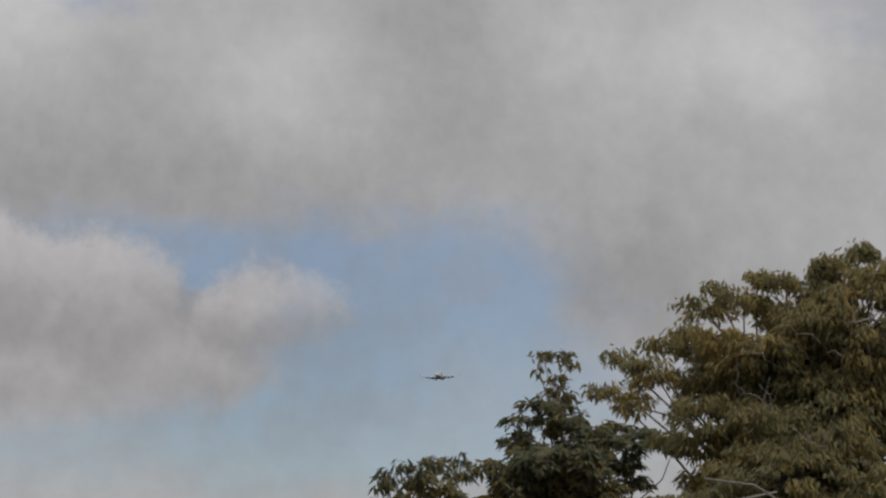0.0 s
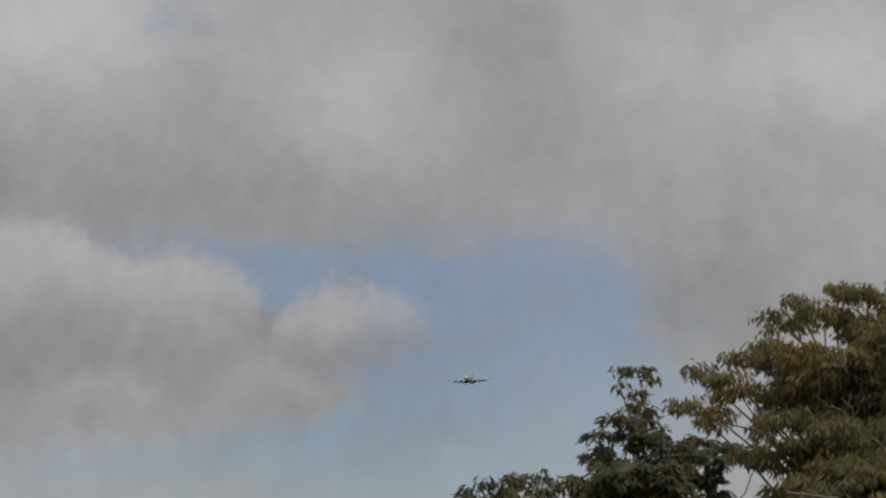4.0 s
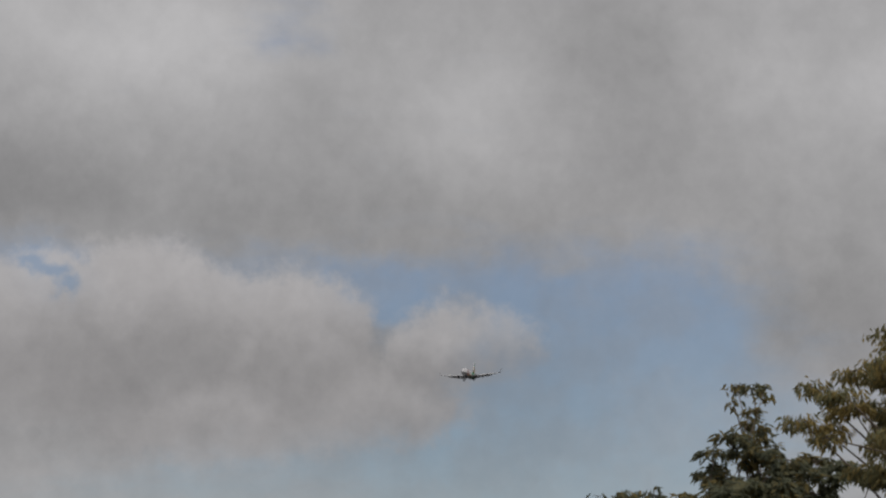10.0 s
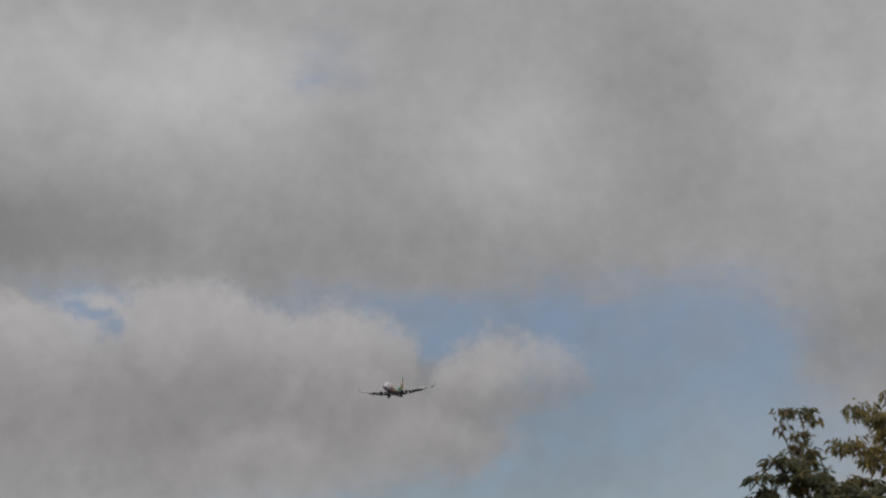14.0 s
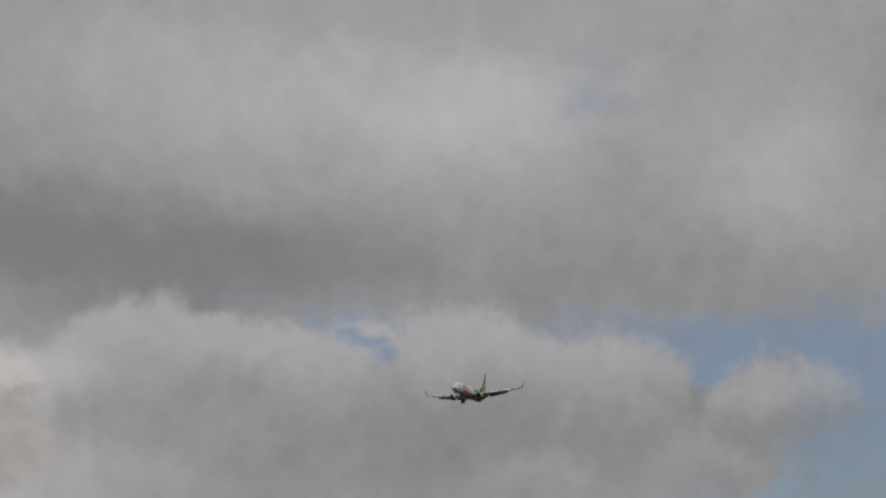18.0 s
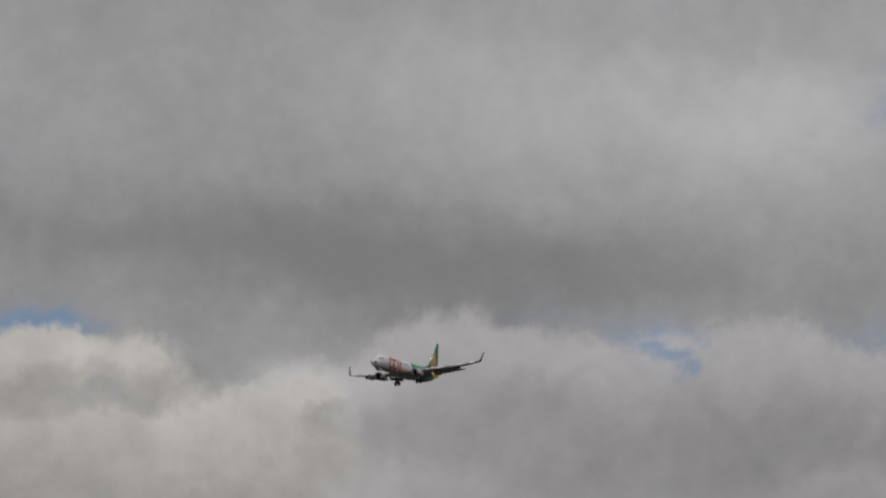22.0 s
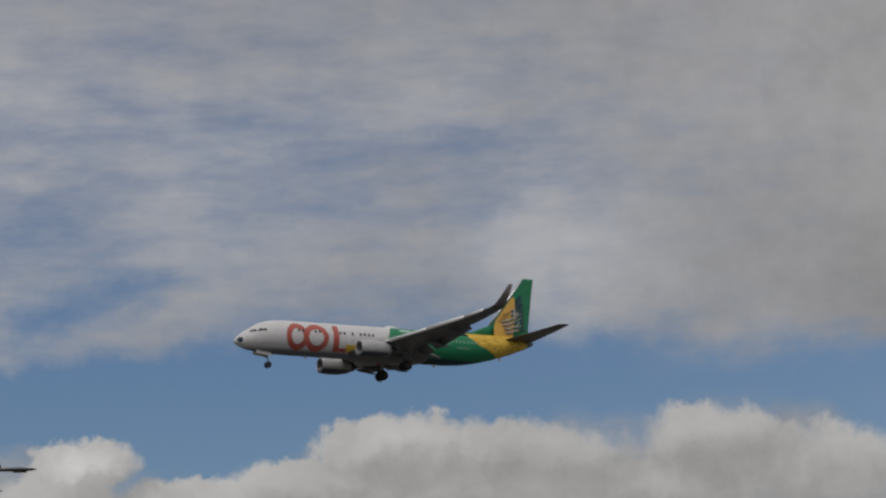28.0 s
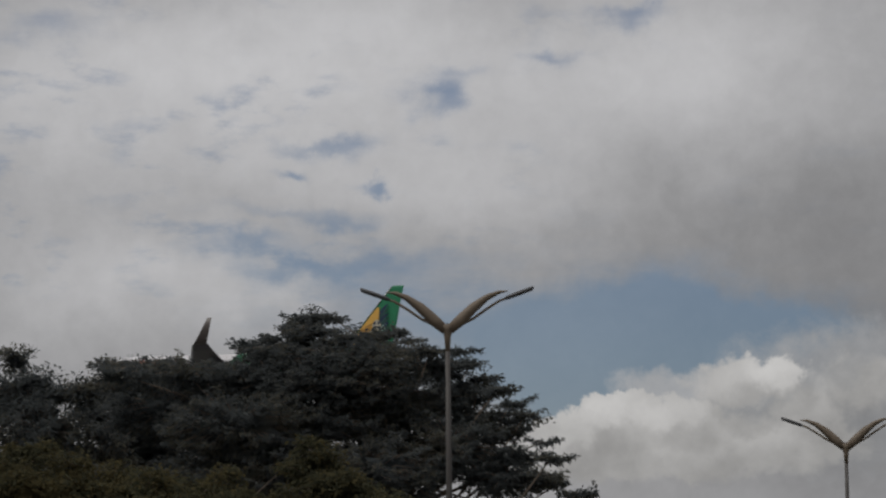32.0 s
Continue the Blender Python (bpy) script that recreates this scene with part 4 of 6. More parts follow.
        child("gear_door", mesh("gear_door", *loft([[(gx - 0.42, gy + side * 0.2, -1.35), (gx + 0.42, gy + side * 0.2, -1.35), (gx + 0.34, gy + side * 0.24, -2.5), (gx - 0.34, gy + side * 0.24, -2.5)],
              [(gx - 0.42, gy + side * 0.23, -1.35), (gx + 0.42, gy + side * 0.23, -1.35), (gx + 0.34, gy + side * 0.27, -2.5), (gx - 0.34, gy + side * 0.27, -2.5)]]), WING_GREY, False), leg)
        for dy in (-0.43, 0.43):
            tyre = lathe([(-0.19, 0.30), (-0.20, 0.47), (-0.13, 0.56), (0.13, 0.56), (0.20, 0.47), (0.19, 0.30)], 20)
            child("wheel", mesh("wheel", [(gx + y, gy + dy + x, -2.95 + z) for x, y, z in tyre[0]], tyre[1], RUBBER), leg, "black tyre")
            hub = lathe([(-0.205, 0.05), (-0.2, 0.28), (0.2, 0.28), (0.205, 0.05)], 16)
            child("rim", mesh("rim", [(gx + y, gy + dy + x, -2.95 + z) for x, y, z in hub[0]], hub[1], DARK_METAL), leg, "dark grey rim")
    # nose gear
    leg = child("nose_gear_leg", mesh("nose_gear_leg", *joined([tube([(3.95, 0, -1.5), (4.05, 0, -3.1)], [0.09, 0.07], 8), tube([(4.05, -0.3, -3.12), (4.05, 0.3, -3.12)], [0.05, 0.05], 8), tube([(3.2, 0, -1.75), (4.02, 0, -2.5)], [0.05, 0.05], 6)]), BARE_METAL), root, "metal nose gear leg")
    for dy in (-0.2, 0.2):
        tyre = lathe([(-0.09, 0.18), (-0.10, 0.28), (-0.06, 0.34), (0.06, 0.34), (0.10, 0.28), (0.09, 0.18)], 18)
        child("wheel", mesh("wheel", [(4.05 + y, dy + x, -3.15 + z) for x, y, z in tyre[0]], tyre[1], RUBBER), leg, "black tyre")
        hub = lathe([(-0.105, 0.04), (-0.1, 0.17), (0.1, 0.17), (0.105, 0.04)], 14)
        child("rim", mesh("rim", [(4.05 + y, dy + x, -3.15 + z) for x, y, z in hub[0]], hub[1], DARK_METAL), leg, "dark grey rim")
        child("gear_door", mesh("gear_door", *loft([[(2.5, dy * 2.2, -1.5), (4.3, dy * 2.2, -1.85), (4.3, dy * 2.6, -2.25), (2.5, dy * 2.6, -2.0)],
              [(2.5, dy * 2.2 + 0.03, -1.5), (4.3, dy * 2.2 + 0.03, -1.85), (4.3, dy * 2.6 + 0.03, -2.25), (2.5, dy * 2.6 + 0.03, -2.0)]]), WHITE, False), leg, "white nose gear door")
    # fin: dorsal fillet and main surface
    fin_secs = []
    for z, le, te, t in ((1.6, 29.6, 37.2, 0.05), (2.2, 30.2, 37.35, 0.05), (2.75, 31.6, 37.45, 0.06), (3.2, 32.35, 37.5, 0.09), (5.2, 33.95, 37.85, 0.09), (7.2, 35.6, 38.15, 0.085), (8.8, 36.9, 38.45, 0.08), (9.0, 37.2, 38.5, 0.06)):
        fin_secs.append([(le + a, u, z) for a, u in aerofoil(te - le, t)])
    fin = child("fin", mesh("fin", *loft(fin_secs), GREEN), root, "green tail fin")
    fillet = [[(x, a * w, z0 + (z1 - z0) * u) for a, u in ((0, 1.0), (0.35, 0.97), (0.7, 0.85), (1.0, 0.0), (-1.0, 0.0), (-0.7, 0.85), (-0.35, 0.97))] for x, w, z0, z1 in ((28.3, 0.03, 1.86, 1.92), (30.2, 0.10, 1.75, 2.3), (31.8, 0.15, 1.65, 2.95), (33.4, 0.16, 1.55, 3.3))]
    child("fin_fillet", mesh("fin_fillet", *loft(fillet), GREEN), fin, "green dorsal fillet")

    def fin_skin(x, z, side, proud):
        le = 32.35 + (z - 3.2) * 0.81
        te = 37.5 + (z - 3.2) * 0.17
        s = max(0.02, min(0.99, (x - le) / (te - le)))
        t = 0.45 * (0.2969 * math.sqrt(s) - 0.126 * s - 0.3516 * s * s + 0.2843 * s ** 3 - 0.1015 * s ** 4) * (te - le)
        return (x, side * (max(t * 1.15, 0.03) + 0.05 + proud), z)

    def fin_strip(points, widths, side, proud):
        ring = []
        for i, (x, z) in enumerate(points):
            a, b = points[max(0, i - 1)], points[min(len(points) - 1, i + 1)]
            d = Vector((b[0] - a[0], b[1] - a[1])).normalized()
            w = widths[i]
            ring.append([fin_skin(x - d.y * w, z + d.x * w, side, proud), fin_skin(x + d.y * w, z - d.x * w, side, proud)])
        return loft(ring, False, False)

    for side in (-1, 1):
        fan = []
        for f in (0, 0.1, 0.2, 0.4, 0.6, 0.8, 1.0):
            z = 1.75 + f * 4.85
            le = 32.35 + (z - 3.2) * 0.81
            near, far = fin_skin(max(le, 32.4) + 0.30, z, side, 0.0), fin_skin(35.2 + 0.5 * min(1.0, f * 1.6) + 0.05 * f, z, side, 0.0)
            fan.append([(q[0], side * max(abs(q[1]), 0.26 if z < 3.2 else 0.0), q[2]) for q in (near, far)])
        child("tail_mark", mesh("tail_mark", *loft(fan, False, False), AMBER), fin, "yellow wedge on the fin")
        # dark ground behind the round mark, under the feathers
        ground = [[fin_skin(35.75 + 0.1 * f, 2.75 + 2.6 * f, side, 0.02), fin_skin(36.95 - 0.25 * f, 2.75 + 2.6 * f, side, 0.02)] for f in (0, 0.25, 0.5, 0.75, 1.0)]
        child("tail_mark", mesh("tail_mark", *loft(ground, False, False), DUSK), fin, "dark blue-green ground of the tail picture")
        # brown and cream plumes on the wedge, swept back and up
        for k in range(3):
            x0, z0 = 33.35 + 0.30 * k, 3.55 + 0.42 * k
            p = [(x0 + r, z0 + 0.46 * r + 0.06 * math.sin(3.5 * r + k)) for r in (0.0, 0.45, 0.9, 1.3)]
            child("feather_mark", mesh("feather_mark", *fin_strip(p, [0.02, 0.09, 0.08, 0.02], side, 0.036 + 0.002 * k), PLUME), fin, "brown feather")
        # a wing of feathers: pale and wavy in front, dark blue towards the rear edge
        for k in range(4):
            x0, z0 = 33.70 + 0.17 * k - 0.1 * (k % 2), 3.48 - 0.37 * k
            rise = 0.44 - 0.09 * k
            p = [(x0 + r, z0 + rise * r + 0.09 * math.sin(3.2 * r + 0.8 + 0.5 * k)) for r in (0.0, 0.5, 1.0, 1.5, 2.0)]
            child("feather_mark", mesh("feather_mark", *fin_strip(p, [0.03, 0.11, 0.12, 0.11, 0.05], side, 0.05 + 0.003 * k), CREAM), fin, "pale wavy feather")
            q = [(x - 0.04, z - 0.15) for x, z in p]
            child("feather_mark", mesh("feather_mark", *fin_strip(q, [0.02, 0.075, 0.05, 0.05, 0.02], side, 0.07 + 0.003 * k), UMBER), fin, "dark brown edge of a feather")
        for k in range(8):
            f = k / 7
            x0, z0, x1, z1 = 35.75 + 0.10 * f, 5.75 - 2.75 * f, 36.78 + 0.16 * math.sin(3.0 * f), 7.0 - 3.55 * f
            p = [(x0 + (x1 - x0) * r, z0 + (z1 - z0) * r + 0.10 * math.sin(3.14 * r)) for r in (0.0, 0.35, 0.7, 1.0)]
            child("feather_mark", mesh("feather_mark", *fin_strip(p, [0.08, 0.17, 0.15, 0.03], side, 0.03 + 0.002 * k), (NAVY, DUSK)[k % 2]), fin, "dark blue feather")
            if k > 3:
                child("feather_mark", mesh("feather_mark", *fin_strip(p[:3], [0.02, 0.05, 0.01], side, 0.06), LETTER), fin, "pale quill on a dark feather")
        disc = [fin_skin(35.55 + 0.50 * math.cos(2 * math.pi * k / 16), 4.65 + 0.62 * math.sin(2 * math.pi * k / 16), side, 0.085) for k in range(16)]
        child("round_mark", mesh("round_mark", disc, [tuple(range(16))], CREAM), fin, "pale round mark")
        for turn in (40, 140, 215, 325):
            cx, cz = 35.55 + 0.33 * math.cos(radians(turn)), 4.65 + 0.42 * math.sin(radians(turn))
            spot = [fin_skin(cx + 0.15 * math.cos(2 * math.pi * k / 10), cz + 0.18 * math.sin(2 * math.pi * k / 10), side, 0.095) for k in range(10)]
            child("round_mark", mesh("round_mark", spot, [tuple(range(10))], NAVY), fin, "dark spot in the round mark")
    edge = [[(le - 0.05, 0.0, z), (le + 0.03, 0.06 * w, z), (le + 0.10, 0.10 * w, z), (le + 0.10, 0, z), (le + 0.10, -0.10 * w, z), (le + 0.03, -0.06 * w, z)] for z, le, w in ((3.15, 32.25, 1.6), (5.2, 33.94, 1.6), (7.2, 35.58, 1.4), (8.8, 36.88, 1.2))]
    child("leading_edge", mesh("leading_edge", *loft(edge), POLISHED), fin, "bare metal leading edge")
    # small things under and on the hull
    for x, z, drop in ((8.4, -2.0, 0.18), (24.6, -2.0, 0.25), (33.2, -0.72, 0.3)):
        child("blade_antenna", mesh("blade_antenna", *loft([[(x, -0.03, z + 0.08), (x + 0.35, -0.02, z + 0.08), (x + 0.35, 0.02, z + 0.08), (x, 0.03, z + 0.08)], [(x + 0.15, -0.015, z - drop), (x + 0.38, -0.01, z - drop), (x + 0.38, 0.01, z - drop), (x + 0.15, 0.015, z - drop)]]), WHITE, False), hull, "white blade antenna")
    child("beacon", mesh("beacon", [(17.6 + x, y, -2.28 - z) for x, y, z in lathe([(0, 0.01), (0.06, 0.10), (0.18, 0.12), (0.3, 0.01)], 10)[0]], lathe([(0, 0.01), (0.06, 0.10), (0.18, 0.12), (0.3, 0.01)], 10)[1], BEACON), hull, "red beacon lamp under the belly")
    child("dome_antenna", mesh("dome_antenna", [(18.6 + x * 1.0, y, 1.95 + z) for x, y, z in lathe([(0, 0.02), (0.4, 0.2), (1.2, 0.24), (2.0, 0.03)], 12)[0]], lathe([(0, 0.02), (0.4, 0.2), (1.2, 0.24), (2.0, 0.03)], 12)[1], WHITE), hull, "low dome on the roof")
    return root


def airliner_pose(t):
    """Down the glide path past the camera; t = 30 s is near abeam."""
    s = 74.696 * (t - 30) - 0.1425 * (t - 30) ** 2
    u = (t - 30) / 30
    height = EYE.z + 37.371 - math.tan(0.07727) * s + 25.34 * u * u + 34.66 * u ** 3
    place = Vector((-18.46 - s, 270.848, height))
    # the nose swings a little into the wind and rises as the aircraft comes near
    yaw = float(np.interp(t, (0, 22, 26, 28.5, 31, 32), (0.014, 0.015, 0.022, 0.013, 0.003, 0.0)))
    pitch = float(np.interp(t, (0, 22, 26, 29, 31), (0.0165, 0.0165, 0.024, 0.0165, 0.024)))
    place.z += float(np.interp(t, (10, 18, 23, 26, 29), (0.0, 0.2, 0.3, 0.2, 0.0)))
    bank = 0.04899
    ahead = Vector((-math.cos(yaw) * math.cos(pitch), math.sin(yaw) * math.cos(pitch), math.sin(pitch)))
    port = Vector((0, 0, 1)).cross(ahead).normalized()
    up = ahead.cross(port)
    port, up = port * math.cos(bank) + up * math.sin(bank), up * math.cos(bank) - port * math.sin(bank)
    m = Matrix((-ahead, -port, up)).transposed().to_4x4()
    m.translation = place
    return m


airliner = build_airliner()


# ---- street lamps and mast ----
def build_road_lamp(at, height, arm, turn, arms=1, steel=STEEL, lean=0.0):
    """A slim steel post with one or two short arms; turn: the azimuth to which the first arm points."""
    root = tagged(new("street_lamp"), "slim steel street lamp with a dark flat head" if arms == 1 else "slim steel street lamp with two level arms", "street lamp", "street lamps along the road")
    root.matrix_basis = pose(at[0], at[1], 0, 0, 0, -turn)
    child("post", mesh("post", *tube([(0, -lean * height, -0.1), (0, -lean * height * 0.5, height * 0.5), (0, -lean * 0.5, height - 0.5)], [0.055, 0.043, 0.036], 14), steel), root, "steel post")
    child("sleeve", mesh("sleeve", *tube([(0, 0, height - 0.57), (0, 0, height - 0.565), (0, 0, height - 0.51), (0, 0, height - 0.505), (0, 0, height)], [0.038, 0.052, 0.052, 0.046, 0.045], 14), steel), root, "thicker top sleeve")
    foot = lathe([(-0.1, 0.2), (0.02, 0.2), (0.04, 0.19), (0.05, 0.1)], 16, "z")
    child("base_plate", mesh("base_plate", [(x, y - lean * height, z) for x, y, z in foot[0]], foot[1], STEEL), root)
    for k in range(arms):
        s = 1 if k == 0 else -1
        z = height - 0.17
        child("arm", mesh("arm", *tube([(0, s * 0.05, z - 0.02), (0, s * arm * 0.3, z), (0, s * arm * 0.55, z)], [0.036, 0.036, 0.034], 10), WHITE), root, "short white arm")
        rings = []
        for f, w, h in ((0.22, 0.03, 0.03), (0.34, 0.07, 0.04), (0.5, 0.12, 0.048), (0.75, 0.155, 0.052), (0.92, 0.13, 0.034), (1.0, 0.03, 0.012)):
            rings.append([(w * math.cos(a), s * arm * f, z - 0.02 + (h if math.sin(a) > 0 else h * 0.75) * math.sin(a)) for a in (2 * math.pi * j / 14 for j in range(14))])
        head = child("lamp_head", mesh("lamp_head", *loft(rings), LAMP_HEAD), root, "dark flat lamp head")
        child("lens", mesh("lens", *loft([[(0.1 * math.cos(a), s * arm * 0.74 + 0.16 * math.sin(a), zz) for a in (2 * math.pi * j / 12 for j in range(12))] for zz in (z - 0.06, z - 0.078)]), PANE), head, "lamp glass")
        child("sensor", mesh("sensor", *tube([(0, s * arm * 0.42, z + 0.02), (0, s * arm * 0.42, z + 0.1)], [0.03, 0.025], 8), LAMP_HEAD), head)
    for dz in (0.28, 0.45):
        child("bolt", mesh("bolt", *tube([(-0.062, 0, height - dz), (0.062, 0, height - dz)], [0.012, 0.012], 6), DARK_METAL), root)
    return root


def build_wing_lamp(at, joint, span, turn, lean=0.0):
    """A post whose two arms sweep up like spread wings, each with a slim lamp above it."""
    root = tagged(new("street_lamp"), "dark post with two tan wing-shaped arms and slim lamps", "street lamp", "wing-shaped street lamps")
    root.matrix_basis = pose(at[0], at[1], 0, 0, lean, -turn)
    child("post", mesh("post", *tube([(0, 0, -0.1), (0, 0, joint * 0.6), (0, 0, joint - 0.25)], [0.085, 0.062, 0.05], 14), POST_GREY), root, "grey steel post")
    child("neck", mesh("neck", *lathe([(joint - 0.5, 0.052), (joint - 0.2, 0.07), (joint - 0.05, 0.11), (joint + 0.06, 0.13), (joint + 0.08, 0.05)], 14, "z"), ARM_TAN), root, "tan flared neck")
    h = span / 2
    for s in (-1, 1):
        rings = []
        for f, rise, wide, deep in ((0.03, -0.02, 0.10, 0.09), (0.15, 0.12, 0.12, 0.11), (0.3, 0.31, 0.11, 0.095), (0.46, 0.47, 0.09, 0.06), (0.6, 0.55, 0.06, 0.035), (0.7, 0.565, 0.015, 0.01)):
            x, z = s * h * f, joint + rise * h * 0.75
            rings.append([(x - s * deep * 0.6 * math.sin(a), wide * math.cos(a), z + deep * math.sin(a)) for a in (2 * math.pi * j / 12 for j in range(12))])
        child("arm", mesh("arm", *loft(rings), ARM_TAN), root, "tan wing-shaped arm")
        rod = tube([(s * h * 0.12, 0, joint + 0.02 * h), (s * h * 0.3, 0, joint + 0.11 * h), (s * h * 0.45, 0, joint + 0.215 * h), (s * h * 0.6, 0, joint + 0.31 * h), (s * h * 0.72, 0, joint + 0.355 * h)], [0.03, 0.03, 0.03, 0.028, 0.026], 8)
        child("bracket", mesh("bracket", *rod, ARM_TAN), root, "curved lamp bracket")
        rings = []
        for f, w, d in ((0.66, 0.05, 0.03), (0.7, 0.12, 0.05), (0.85, 0.14, 0.055), (0.98, 0.11, 0.05), (1.0, 0.06, 0.03)):
            x, z = s * h * f, joint + (0.335 + (f - 0.66) * 0.36) * h
            rings.append([(x, w * math.cos(a), z + d * math.sin(a)) for a in (2 * math.pi * j / 12 for j in range(12))])
        child("lamp_head", mesh("lamp_head", *loft(rings), LAMP_HEAD), root, "slim dark lamp head")
    child("finial", mesh("finial", *tube([(0, 0, joint), (0, 0, joint + 0.12)], [0.03, 0.015], 8), DARK_METAL), root)
    return root


def at_sight(az, d):
    return d * math.sin(radians(az)), d * math.cos(radians(az))


def build_mast():
    x, y = at_sight(43.22, 100.0)
    top = 13.42
    root = tagged(new("antenna_mast"), "steel mast with upright panel antennas and weathered brackets", "antenna mast")
    root.matrix_basis = pose(x, y, 0, 0, 0, -43.22)
    child("mast_pole", mesh("mast_pole", *tube([(-0.42, 0.1, -0.1), (-0.42, 0.1, top - 1.2)], [0.3, 0.22], 16), STEEL), root, "grey steel pole")
    for u, v, w, tall, m in ((-0.84, 0.2, 0.12, 1.15, PANEL_PAINT), (-0.43, -0.2, 0.13, 1.35, PANEL_PAINT), (0.02, -0.35, 0.13, 2.5, PANEL_MID), (0.40, 0.0, 0.12, 1.6, PANEL_MID), (0.82, 0.25, 0.13, 2.5, PANEL_MID)):
        panel = part("panel_antenna", box((w * 2, 0.16, tall), (u, v, top - tall / 2), 0.04), m, root, "upright panel antenna")
        part("cap", box((w * 2 + 0.1, 0.26, 0.1), (u, v, top - 0.0), 0.02), PANEL_DARK, panel, "dark end cap")
        child("pipe", mesh("pipe", *tube([(u, v + 0.14, top - 2.9), (u, v + 0.14, top - 0.2)], [0.045, 0.045], 8), STEEL), panel)
    for points, r in (([(-0.4, 0, top - 1.42), (-1.2, 0.2, top - 1.36), (-1.95, 0.3, top - 1.5)], 0.075), ([(-0.4, 0, top - 1.75), (-1.1, -0.4, top - 1.62), (-1.45, -0.5, top - 1.75), (-1.9, -0.6, top - 2.0)], 0.08),
                      ([(-1.15, -0.4, top - 1.65), (-0.95, -0.3, top - 2.1), (-0.85, -0.3, top - 2.6)], 0.08), ([(-0.3, -0.1, top - 1.95), (0.3, -0.2, top - 1.85), (0.95, 0.2, top - 1.75)], 0.075),
                      ([(-0.7, 0, top - 1.2), (-0.3, -0.3, top - 1.45), (0.15, -0.4, top - 1.6)], 0.12), ([(-0.55, 0, top - 1.0), (-0.72, -0.1, top - 1.3)], 0.09)):
        child("bracket", mesh("bracket", *tube(points, [r * (1 - 0.08 * k) for k in range(len(points))], 8), RUST), root, "weathered brown bracket")
    for u, z, s in ((-0.55, top - 1.4, 0.36), (-0.2, top - 1.5, 0.32), (0.1, top - 1.95, 0.3)):
        part("radio_unit", box((s * 1.2, s, s * 0.9), (u, -0.35, z), 0.08), RUST, root, "brown radio unit box")
    return root


build_road_lamp((36.17, 25.09), 8.82, 1.38, -2.0)
build_road_lamp((2.965, 27.4), 8.64, 1.45, -3.0, 1, WORN_STEEL)
build_road_lamp(at_sight(20.56, 63.0), 9.1, 1.4, 110.0, 2, STEEL, -0.075)
build_wing_lamp(at_sight(-24.47, 60.0), 7.46, 3.75, -24.5)
build_wing_lamp(at_sight(-16.39, 80.0), 5.86, 3.6, -16.4)
build_mast()


